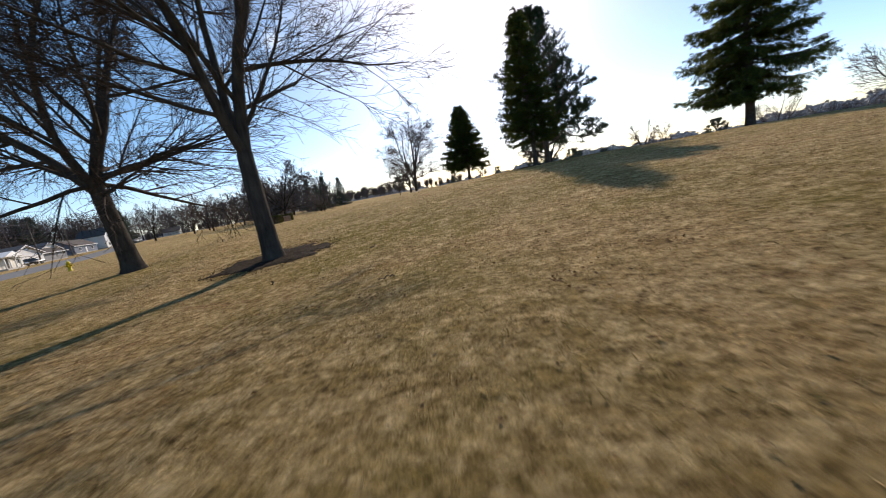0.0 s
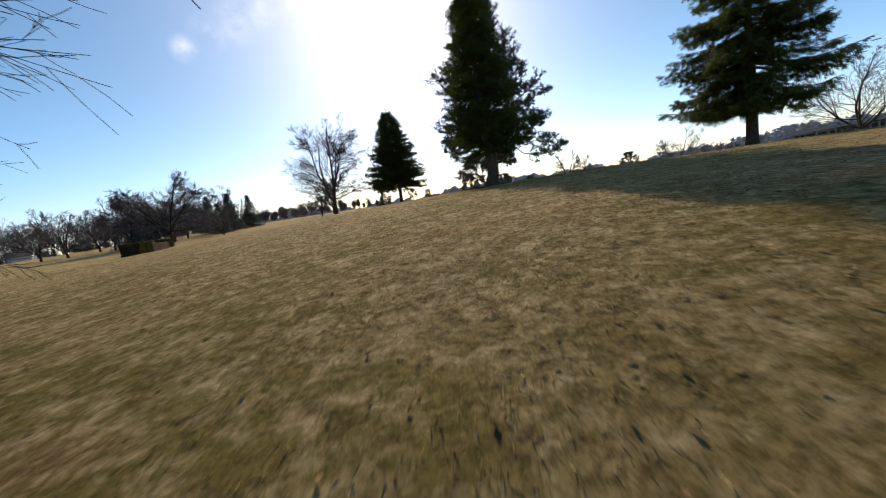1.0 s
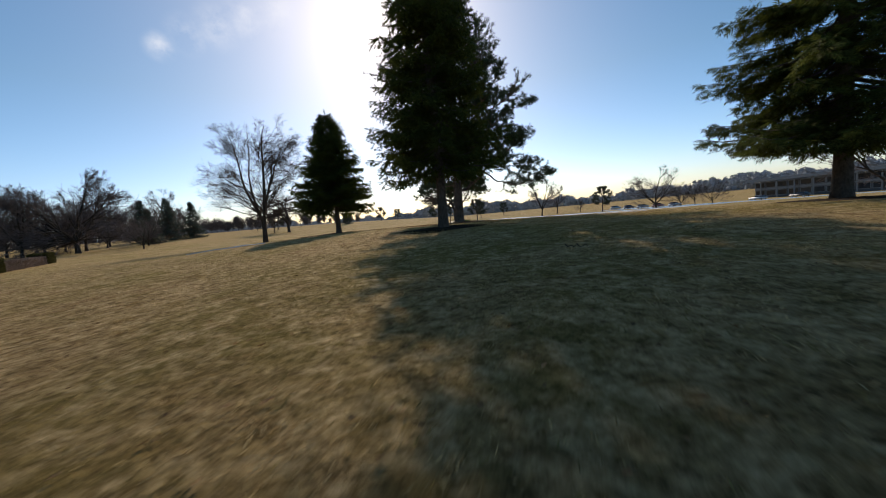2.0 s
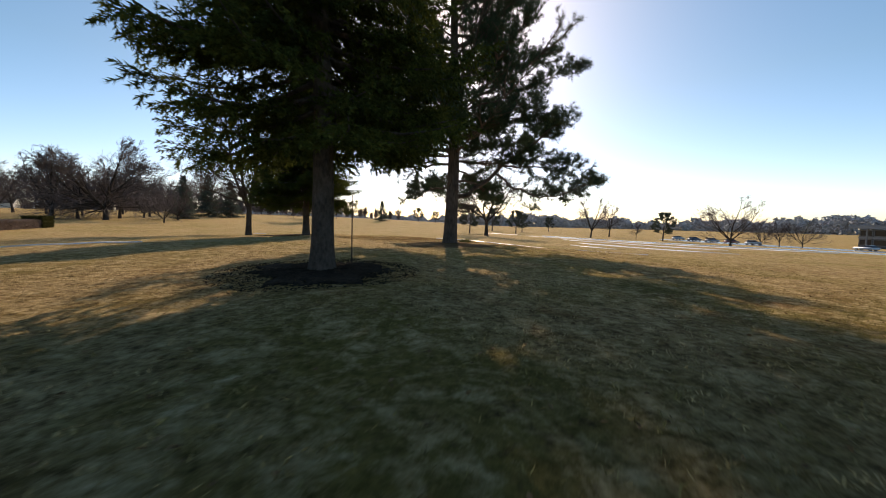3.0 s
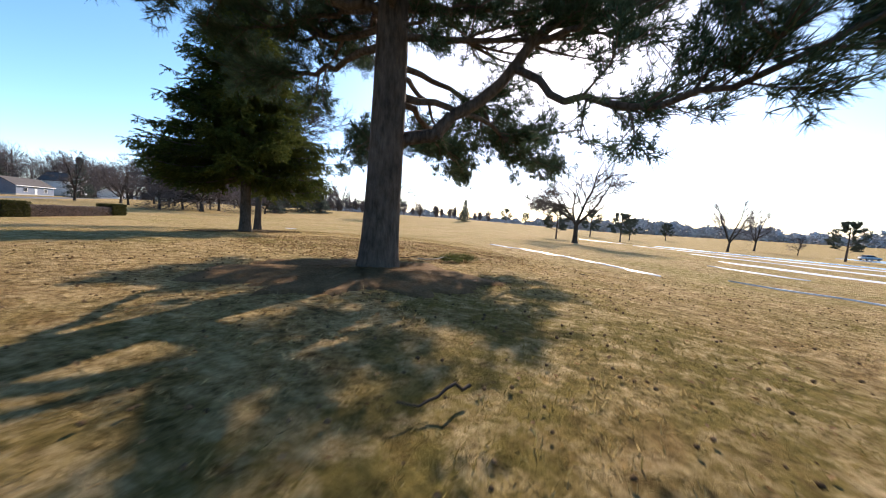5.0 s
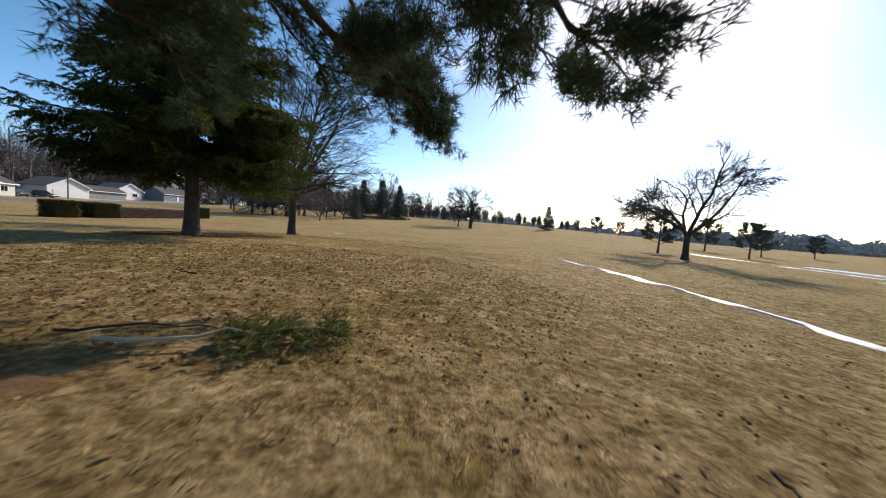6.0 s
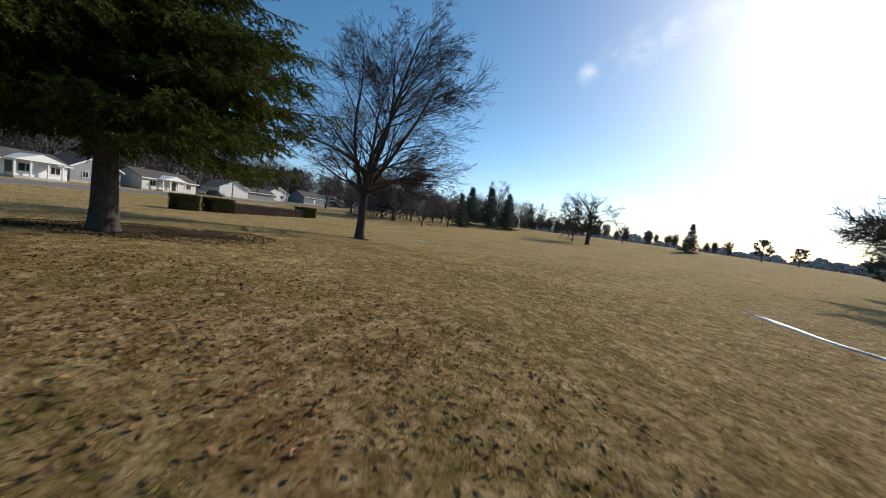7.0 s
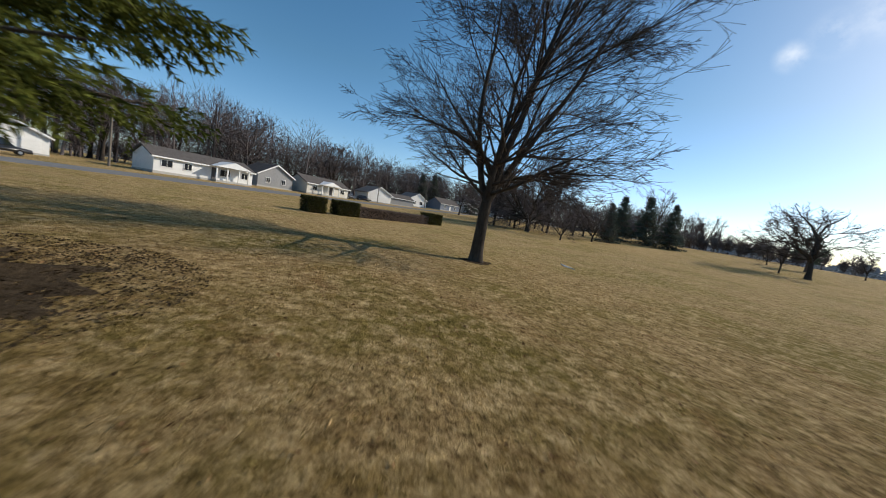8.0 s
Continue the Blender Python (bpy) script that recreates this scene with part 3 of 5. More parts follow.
def spruce(at, label, group="", mat=None, turn=0.0, name="spruce_tree", lopsided=0.0, **how):
    x, y = at
    (trunk, r), boughs, fol = spruce_parts(**how)
    if lopsided:
        for c in (1, 4):
            boughs[:, c] *= np.where(boughs[:, c] > 0, 1 + lopsided, 1)
        fol[0][:, 1] *= np.where(fol[0][:, 1] > 0, 1 + lopsided, 1)
        boughs[:, 2] -= 0.06 * np.clip(boughs[:, 1] - 1.5, 0, None)
        boughs[:, 5] -= 0.06 * np.clip(boughs[:, 4] - 1.5, 0, None)
        fol[0][:, 2] -= 0.06 * np.clip(fol[0][:, 1] - 1.5, 0, None)
    base = empty(name, pose(x, y, ground_z(x, y), 0, 0, turn), label, "tree", group)
    put("trunk", mesh_np("trunk", *tube_np(trunk, r, 16), BARK_SPRUCE, True), base)
    put("branchwork", mesh_np("branchwork", *sticks_np(boughs, 4), BARK_SPRUCE), base)
    put("crown", mesh_np("crown", *fol, mat or SPRUCE), base)
    return base


def pine(at, label, seed, height, trunk_r, first, reach, name="pine_tree", tuft=0.17, limbs=46, big=None, turn=0.0, mat=None, template=None, group="", kids=(12, 7), fill=(4, 3)):
    """An old pine: open crown, long limbs that fork, needles in tufts at the shoots."""
    rng = np.random.default_rng(seed)
    wood, pos, way, size = [], [], [], []

    def shoot(p, d, length, r, level):
        steps = {0: 8, 1: 5, 2: 3}[level]
        forks = (*kids, 0)[level]
        at_ = sorted(rng.uniform(0.25 if level == 0 else 0.15, 1.0, forks))
        k = 0
        for i in range(steps):
            q = p + d * length / steps
            wood.append((*p, *q, max(r * (1 - 0.8 * i / steps), 0.006), max(r * (1 - 0.8 * (i + 1) / steps), 0.006)))
            while k < forks and at_[k] <= (i + 1) / steps:
                side = np.cross(d, rng.normal(size=3))
                side /= np.linalg.norm(side)
                ang = rng.uniform(0.45, 1.0)
                cd = d * math.cos(ang) + side * math.sin(ang) * np.array([1, 1, 0.65]) + np.array([0, 0, 0.12])
                cd /= np.linalg.norm(cd)
                cl = (length * rng.uniform(0.26, 0.45) if level == 0 else length * rng.uniform(0.35, 0.6)) * (1.15 - 0.4 * at_[k])
                shoot(p + (q - p) * 0.5, cd, max(cl, 0.3), r * 0.5, level + 1)
                k += 1
            if level == 2 or (level == 1 and i >= 1):
                for _ in range(fill[0] if level == 2 else fill[1]):
                    pos.append(p + (q - p) * rng.uniform(0, 1.1) + rng.normal(0, 0.05, 3))
                    way.append(d + rng.normal(0, 0.45, 3) + np.array([0, 0, 0.3]))
                    size.append(tuft * rng.uniform(0.8, 1.25))
            p = q
            d = d + rng.normal(0, 0.10, 3) + np.array([0, 0, 0.10 if level == 0 else 0.06])
            d /= np.linalg.norm(d)
        for _ in range(3):
            pos.append(p + rng.normal(0, 0.04, 3))
            way.append(d + rng.normal(0, 0.3, 3) + np.array([0, 0, 0.2]))
            size.append(tuft * rng.uniform(0.9, 1.3))

    n = 16
    z = np.r_[-0.25, -0.05, 0.2, 0.5, np.linspace(1.0, height * 0.97, n)]
    r = trunk_r * (1 - np.clip(z, 0, None) / height) ** 0.75 * (1 + 0.6 * np.exp(-(z + 0.25) / 0.3)) + 0.015
    trunk = np.c_[0.10 * np.sin(z * 0.35), 0.08 * np.sin(z * 0.28 + 1), z]
    for i in range(limbs):
        t = (i + rng.uniform(0, 0.8)) / limbs
        h = first + (height - 0.6 - first) * t ** 0.95
        a = i * 2.4 + rng.uniform(-0.4, 0.4)
        L = reach * (0.82 + 0.36 * min(1, t * 3.5)) * (1 - t) ** 0.62 * rng.uniform(0.7, 1.1) + 0.5
        lift = 0.02 + 0.55 * t + rng.uniform(-0.12, 0.15)
        d = np.array([math.cos(a) * math.cos(lift), math.sin(a) * math.cos(lift), math.sin(lift)])
        shoot(np.array([np.interp(h, z, trunk[:, 0]), np.interp(h, z, trunk[:, 1]), h]), d, L, 0.022 + 0.012 * L, 0)
    ends = [len(wood)]
    for rr, bare, *pts in big or ():
        pts = np.array(pts, float)
        seg = np.r_[0, np.cumsum(np.linalg.norm(np.diff(pts, axis=0), axis=1))]
        u = np.linspace(0, seg[-1], 15)
        line = np.stack([np.interp(u, seg, pts[:, c]) for c in range(3)], -1)
        for _ in range(2):
            line[1:-1] = (line[:-2] + 2 * line[1:-1] + line[2:]) / 4
        line[1:-1] += rng.normal(0, 0.04, (13, 3))
        rads = rr * (1 - 0.82 * u / u[-1])
        for a, b, ra, rb in zip(line, line[1:], rads, rads[1:]):
            wood.append((*a, *b, ra, rb))
        for k in range(int(seg[-1] * 4.8)):
            t = rng.uniform(bare, 1.0)
            i = min(13, int(t * 14))
            d = line[i + 1] - line[i]
            d /= np.linalg.norm(d)
            side = np.cross(d, rng.normal(size=3))
            side /= np.linalg.norm(side)
            cd = d * 0.75 + side * 0.8 * np.array([1, 1, 0.7])
            shoot(line[i] + (line[i + 1] - line[i]) * rng.uniform(), cd / np.linalg.norm(cd), rng.uniform(0.55, 1.25) * (1.2 - 0.5 * t), max(rads[i] * 0.4, 0.012), 1)
        shoot(line[-1], d, 0.5, 0.012, 1)
        ends.append(len(wood))
    x, y = at
    base = empty(name, pose(x, y, ground_z(x, y), 0, 0, turn), label, "tree", group)
    put("trunk", mesh_np("trunk", *tube_np(trunk, r, 18), BARK_PINE, True), base)
    put("branchwork", mesh_np("branchwork", *sticks_np(wood[:ends[0]], 5), BARK_PINE, True), base)
    for a, b in zip(ends, ends[1:]):
        put("limb", mesh_np("limb", *sticks_np(wood[a:b], 7), BARK_PINE, True), base)
    put("crown", mesh_np("crown", *scatter_np(np.array(pos), np.array(way), np.array(size), template or TUFT, rng), mat or PINE), base)
    return base


S_AT, P_AT, F_AT, D_AT, R_AT = (11.2, 33.24), (13.0, 43.55), (3.40, 49.4), (-7.19, 60.0), (25.4, 30.95)
A1_AT, A2_AT, C_AT = (-7.2, 13.8), (2.2, 11.0), (17.1, 85.9)

spruce(S_AT, "dark green spruce with a bare grey lower trunk, on mulch", seed=11, height=12.2, trunk_r=0.185, clear=2.55, radius=2.6, taper=0.78, per=8, droop=0.34, dens=2.8, spray=0.25, comb=SPRAY_FINE)
pine(P_AT, "tall old pine with a plated trunk and long crooked limbs", 5, 15.9, 0.30, 3.7, 4.35, tuft=0.16, limbs=62, kids=(11, 6), fill=(3, 2), big=[
    (0.06, 0.25, (0, 0, 4.3), (-1.5, 0.3, 4.5), (-3.2, 0.2, 4.4)),
    (0.06, 0.25, (0, 0, 4.9), (-1.0, 1.4, 5.1), (-2.2, 2.8, 5.0)),
    (0.06, 0.25, (0, 0, 5.6), (-1.6, -0.4, 5.9), (-3.3, -0.9, 5.8)),
    (0.07, 0.3, (0, 0, 4.6), (-1.2, -1.6, 4.7), (-2.2, -3.0, 4.6)),
    (0.07, 0.3, (0, 0, 5.2), (-0.4, -2.0, 5.5), (0.2, -3.9, 5.4)),
    (0.13, 0.52, (0, 0, 2.1), (0.8, 0.4, 2.4), (1.7, 0.6, 3.0), (2.2, 0.6, 3.7), (3.2, 0.0, 4.3), (4.1, -0.7, 5.0), (4.6, -0.9, 5.4)),
    (0.065, 0.34, (2.0, 0.6, 3.4), (2.9, -0.2, 2.6), (3.7, -1.0, 2.2), (4.5, -1.9, 2.2), (5.25, -2.6, 2.6)),
    (0.055, 0.25, (2.2, 0.6, 3.7), (3.2, -0.3, 3.6), (4.2, -1.1, 3.4), (4.8, -1.7, 3.5)),
    (0.060, 0.25, (0, 0, 6.0), (2.0, -0.4, 6.4), (3.6, -0.8, 6.9), (4.9, -1.0, 7.6)),
    (0.055, 0.25, (0, 0, 7.2), (2.0, 0.2, 7.7), (3.9, 0.1, 8.5)),
    (0.060, 0.30, (0, 0, 4.4), (1.9, 1.6, 4.8), (3.7, 2.3, 5.3), (5.0, 2.4, 6.0)),
    (0.075, 0.34, (0, 0, 2.9), (1.0, 1.6, 3.1), (1.8, 3.3, 2.75), (2.35, 4.7, 2.5)),
    (0.060, 0.30, (0, 0, 3.5), (0.8, 2.0, 3.5), (1.4, 3.8, 3.1), (1.5, 5.4, 2.9)),
    (0.050, 0.20, (0, 0, 7.4), (-0.8, -1.6, 7.8), (-1.0, -3.0, 8.0)),
    (0.050, 0.20, (0, 0, 7.0), (-0.6, 1.6, 7.6), (-0.8, 3.0, 8.6)),
    *((0.036, 0.12, (0, 0, 3.9 + 0.3 * k), (1.0 * math.cos(2.4 * k), 1.0 * math.sin(2.4 * k), 4.15 + 0.3 * k), (2.1 * math.cos(2.4 * k + 0.2), 2.1 * math.sin(2.4 * k + 0.2), 4.3 + 0.3 * k)) for k in range(11)),
    (0.055, 0.20, (0, 0, 8.0), (-1.3, 0.2, 8.5), (-2.8, 0.4, 9.0)),
    (0.050, 0.20, (0, 0, 9.2), (-1.0, -0.6, 9.7), (-2.2, -1.2, 10.2)),
    (0.050, 0.20, (0, 0, 8.6), (1.2, -0.8, 9.2), (2.4, -1.4, 9.9)),
    (0.075, 0.38, (0, 0, 3.1), (0.0, 2.2, 2.95), (0.1, 3.6, 2.5), (-0.1, 5.1, 2.5)),
    (0.06, 0.70, (0, 0, 3.4), (-0.2, 2.4, 3.6), (-0.7, 4.3, 3.5), (-1.4, 6.0, 3.2)),
    (0.055, 0.45, (0, 0, 2.6), (-1.2, 1.8, 2.7), (-2.3, 3.2, 2.6)),
    (0.08, 0.45, (0, 0, 4.2), (-1.6, -0.9, 4.4), (-3.9, -1.8, 4.3)),
    (0.07, 0.4, (0, 0, 3.7), (-1.8, 0.6, 3.6), (-3.6, 0.8, 3.9)),
    (0.08, 0.4, (0, 0, 4.8), (1.8, -0.8, 5.2), (3.3, -1.8, 5.4))])
spruce(F_AT, "full green spruce with low drooping boughs on the lawn", seed=23, height=9.9, trunk_r=0.20, clear=2.45, radius=3.5, dens=2.8, spray=0.24, lopsided=0.16, per=15, whorl=0.36, droop=0.26, comb=SPRAY_FINE)
spruce(R_AT, "broad dark spruce with drooping boughs on the rise", seed=31, height=14.5, trunk_r=0.27, clear=2.7, radius=4.2, spray=0.38, dens=2.2, per=7, whorl=0.42, droop=0.36)
bare_tree("bare_tree", A2_AT, "leafless grey tree with a forked trunk in dark mulch", seed=41, height=13.5, trunk_r=0.27, fork=3.2, width=6.4, leaders=3, laterals=13, kids=(11, 8, 4), lean=0.5, up=0.015, twig_r=0.0065, crook=0.085)
bare_tree("bare_tree", A1_AT, "leafless spreading tree with a thick dark trunk", seed=47, height=13.5, trunk_r=0.38, fork=3.6, width=7.6, leaders=4, laterals=12, kids=(11, 8, 4), lean=0.65, up=0.01, twig_r=0.008, crook=0.085)
bare_tree("bare_tree", D_AT, "leafless rounded tree with a dense crown of fine twigs", seed=53, height=14.2, trunk_r=0.27, fork=2.5, width=6.4, leaders=5, laterals=15, kids=(9, 6, 3), lean=0.42, up=0.02, twig_r=0.0068, oval=True, crook=0.07, sway=(-0.06, 0.15), high=0.88)
bare_tree("bare_tree", C_AT, "old crooked leafless tree with wide gnarled limbs", seed=61, height=11.4, trunk_r=0.31, fork=2.3, width=6.2, leaders=5, laterals=10, kids=(10, 7), lean=0.88, crook=0.19, up=0.04, low=0.2, high=0.88, levels=4, twig_r=0.014)
bare_tree("bare_tree", (-28, 124.9), "old crooked leafless tree with wide gnarled limbs", seed=67, height=14.5, trunk_r=0.42, fork=2.8, width=8.4, leaders=4, laterals=8, kids=(8, 6), lean=0.8, crook=0.24, up=0.02, levels=4, twig_r=0.024)
bare_tree("bare_tree", (-55.7, 91.2), "large leafless round-crowned tree", seed=71, height=15.5, trunk_r=0.42, fork=2.2, width=9.5, leaders=7, laterals=14, kids=(11, 8), lean=1.0, up=0.03, crook=0.07, levels=4, twig_r=0.02, twig_mat=TWIG_HAZED)

# far trees: a few kinds, built once, then copied
GROUP = "bare trees in the distance"
FAR_KINDS = []
for i, (ln, wd, fk) in enumerate(((0.55, 5.6, 2.2), (0.9, 8.0, 1.6), (0.45, 5.0, 2.6))):
    FAR_KINDS.append(bare_tree("bare_tree", ((52.8, 140.7), (80.5, 120.8), (68.7, 167))[i], "leafless tree far across the lawn", GROUP, TWIG_HAZED, split=False, seed=80 + i, height=13.0, trunk_r=0.26,
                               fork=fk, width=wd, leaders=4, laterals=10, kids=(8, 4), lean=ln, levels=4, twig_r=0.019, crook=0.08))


def far_bare(kind, x, y, h, turn):
    o = copy_thing(FAR_KINDS[kind], pose(x, y, ground_z(x, y) - 0.05, 0, 0, turn))
    o.scale = (h / 13.0,) * 3
    return o


for kind, x, y, h, turn in ((2, 77, 163, 6, 40), (1, 107, 145, 9, 80), (1, 114, 139, 9, 10), (0, 110, 142, 8, 200), (1, 45.3, 43.3, 8, 30),
                            (1, -42.4, 89.6, 6.5, 50), (0, -62, 100, 14, 120), (1, -62.4, 92, 13, 200), (0, -60.3, 86, 13, 10), (2, -78, 148, 18, 60), (2, -33, 127, 7, 20),
                            (1, -72, 118, 12, 90), (0, -90, 128, 13, 300), (1, -48, 150, 6, 222), (2, -36, 160, 6, 100), (1, -80, 108, 13, 70), (1, -98, 100, 14, 40), (1, -70, 104, 11, 15), (0, -76, 98, 12, 75), (1, -84, 94, 12, 140), (1, -92, 110, 13, 210), (0, -104, 112, 14, 280), (1, -66, 110, 10, 330), (1, -52, 104, 9, 44), (2, -110, 96, 14, 66)):
    far_bare(kind, x, y, h, turn)
FIR = spruce((-65.8, 132), "dark fir far across the lawn", "distant firs", EVERGREEN_HAZED, seed=91, height=13.0, trunk_r=0.2, clear=0.5, radius=4.6, spray=0.6, whorl=0.62, per=9, dens=0.55, taper=1.05, droop=0.2, name="fir_tree")
for x, y, h, turn in ((-60.3, 134.3, 11.5, 50), (-70.5, 128, 12.5, 110), (-16.5, 152.8, 7.5, 90), (-178, 104, 18, 10), (-172, 96, 17, 140), (-57, 112, 9, 33), (-150, 116, 15, 80), (-196, 112, 19, 20)):
    o = copy_thing(FIR, pose(x, y, ground_z(x, y) - 0.05, 0, 0, turn))
    o.scale = (h / 13.0,) * 3
ROUND = pine((77.5, 146), "round-headed pine far across the lawn", 95, 9.0, 0.22, 1.9, 4.0, "pine_tree", 0.42, 18, kids=(7, 3), fill=(3, 2), mat=EVERGREEN_HAZED, template=TUFT_FAR, group="distant pines")
for x, y, h, turn in ((14.5, 98, 5.5, 30), (27, 122, 6, 60), (-7, 180, 6, 200), (0, 185, 5, 90), (22, 140, 7, 10), (50, 185, 6, 100), (-40, 148, 7, 55), (33, 150, 6, 130)):
    o = copy_thing(ROUND, pose(x, y, ground_z(x, y) - 0.05, 0, 0, turn))
    o.scale = (h / 9.0,) * 3

# woods behind the houses
rw = random.Random(7)
WOODS = np.array([(-62, -40), (-78, -8), (-92, 18), (-122, 42), (-150, 66), (-186, 100), (-214, 150), (-180, 215), (-120, 230)], float)
for i in range(36):
    t = i / 35 * (len(WOODS) - 1)
    k = min(int(t), len(WOODS) - 2)
    q = WOODS[k] + (WOODS[k + 1] - WOODS[k]) * (t - k)
    far_bare(rw.randrange(3), q[0] + rw.uniform(-12, 7), q[1] + rw.uniform(-7, 7), rw.uniform(15, 22), rw.uniform(0, 360))


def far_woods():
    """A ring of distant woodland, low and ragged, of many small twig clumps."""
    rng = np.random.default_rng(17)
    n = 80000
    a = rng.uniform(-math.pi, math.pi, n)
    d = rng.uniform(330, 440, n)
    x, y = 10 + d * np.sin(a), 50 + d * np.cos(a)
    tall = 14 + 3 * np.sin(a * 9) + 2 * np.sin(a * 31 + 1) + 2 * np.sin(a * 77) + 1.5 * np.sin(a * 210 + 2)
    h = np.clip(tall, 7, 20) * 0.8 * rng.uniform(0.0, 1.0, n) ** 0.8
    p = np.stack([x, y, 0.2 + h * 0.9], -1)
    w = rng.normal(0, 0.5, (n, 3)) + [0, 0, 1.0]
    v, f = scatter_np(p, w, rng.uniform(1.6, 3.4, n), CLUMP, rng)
    put("far_woods", mesh_np("far_woods", v, f, WOODLAND_HAZED), None, "leafless woodland along the horizon with haze put into its colour", category="woods", kind="stuff")


def wood_belt(name, line, deep, count, tall, mat, label, seed, per=420):
    """Close-set leafless trees behind the houses: stems, and crowns of fine twigs that run into one another."""
    rng = np.random.default_rng(seed)
    line = np.array(line, float)
    seg = np.r_[0, np.cumsum(np.linalg.norm(np.diff(line, axis=0), axis=1))]
    at = rng.uniform(0, seg[-1], count)
    x = np.interp(at, seg, line[:, 0]) + rng.uniform(-deep, deep, count)
    y = np.interp(at, seg, line[:, 1]) + rng.uniform(-deep, deep, count)
    z = heights(x, y)
    h = rng.uniform(*tall, count)
    stems = np.c_[x, y, z - 0.3, x + rng.normal(0, 0.8, count), y + rng.normal(0, 0.8, count), z + h * 0.8, h * 0.016, h * 0.005]
    r = h * rng.uniform(0.22, 0.36, count)
    k = np.repeat(np.arange(count), per)
    u = rng.normal(size=(len(k), 3))
    u /= np.linalg.norm(u, axis=1, keepdims=True)
    q = u * rng.uniform(0.15, 1, len(k))[:, None] ** 0.45
    p0 = np.stack([x[k] + q[:, 0] * r[k], y[k] + q[:, 1] * r[k], z[k] + h[k] * (0.60 + 0.40 * q[:, 2])], -1)
    way = u * [1, 1, 0.7] + rng.normal(0, 0.45, (len(k), 3)) + [0, 0, 0.75]
    tv = np.array([(-0.5, -0.022, 0), (-0.5, 0.022, 0), (0.5, 0, 0.05)], float)
    twigs = scatter_np(p0, way, rng.uniform(1.2, 3.2, len(k)), (tv, np.array([(0, 1, 2)])), rng)
    sv, sf = sticks_np(stems, 5)
    sf = np.concatenate([sf[:, :3], sf[:, [0, 2, 3]]])
    put(name, mesh_np(name, *joined([(sv, sf), twigs]), mat), None, label, category="woods", kind="stuff")


wood_belt("bare_woods", WOODS + [-10, 0], 16, 330, (15, 23), TWIG_HAZED, "leafless grey-brown woods behind the houses", 19)
wood_belt("bare_woods", [(-112, 150), (-96, 190), (-70, 225), (-30, 260)], 14, 80, (4, 8), TWIG_HAZED, "low leafless woods at the far end of the park", 20)
wood_belt("bare_thicket", WOODS + [-4, 3], 9, 260, (4, 8), TWIG_HAZED, "leafless undergrowth along the edge of the woods", 22, 260)
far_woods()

# ---------------------------------------------------------------- houses
HOUSE_TURN = 42.0


def wall_panel(base, name, cx, cy, cz, sx, sy, sz, mat):
    return part(name, box_bm(cx, cy, cz, sx, sy, sz), mat, base)


def window_unit(base, x, z, w, h, y, turn=0):
    """A window proud of the front wall at depth y."""
    bm = bmesh.new()
    t = 0.09
    for cx, cz, sx, sz in ((x, z + h / 2, w + 2 * t, t), (x, z - h / 2, w + 2 * t, t), (x - w / 2, z, t, h), (x + w / 2, z, t, h), (x, z, 0.05, h)):
        box_bm(cx, y - 0.05, cz, sx, 0.10, sz, bm=bm)
    win = part("window", bm, TRIM, base, "white window frame")
    part("pane", box_bm(x, y - 0.02, z, w, 0.04, h), GLASS, win)


def gable_roof(w, d, eave, rise, over=0.45, along="x", thick=0.18):
    """Two sloping slabs; the ridge runs along x or y."""
    bm = bmesh.new()
    half = (d if along == "x" else w) / 2 + over
    run = (w if along == "x" else d) / 2 + over
    slope = rise / ((d if along == "x" else w) / 2)
    pts = []
    for s in (-run, run):
        for c, z in ((-half, eave - slope * over), (0, eave + rise), (half, eave - slope * over)):
            for dz in (0, thick):
                pts.append(bm.verts.new((s, c, z + dz) if along == "x" else (c, s, z + dz)))
    a, b = pts[:6], pts[6:]
    for i, j in ((0, 2), (2, 4)):
        bm.faces.new((a[i], a[j], b[j], b[i]))
        bm.faces.new((a[i + 1], b[i + 1], b[j + 1], a[j + 1]))
        for e in (a, b):
            bm.faces.new((e[i], e[i + 1], e[j + 1], e[j]))
    for k in (0, 4):
        bm.faces.new((a[k], a[k + 1], b[k + 1], b[k]))
    bmesh.ops.recalc_face_normals(bm, faces=bm.faces)
    return bm


def body_bm(w, d, eave, rise, along):
    """Walls with gable ends, sunk a little into the ground."""
    bm = bmesh.new()
    prof = [(-1, -0.6), (1, -0.6), (1, eave), (0, eave + rise), (-1, eave)]
    rings = []
    for s in (-1, 1):
        rings.append([bm.verts.new((s * w / 2, c * d / 2, z) if along == "x" else (c * w / 2, s * d / 2, z)) for c, z in prof])
    for i in range(5):
        j = (i + 1) % 5
        bm.faces.new((rings[0][i], rings[0][j], rings[1][j], rings[1][i]))
    bm.faces.new(rings[0])
    bm.faces.new(rings[1])
    bmesh.ops.recalc_face_normals(bm, faces=bm.faces)
    return bm


def siding_lines(base, w, y, eave):
    bm = bmesh.new()
    z = 0.5
    while z < eave - 0.1:
        box_bm(0, y - 0.012, z, w, 0.024, 0.03, bm=bm)
        z += 0.22
    part("siding_laps", bm, WHITE, base)


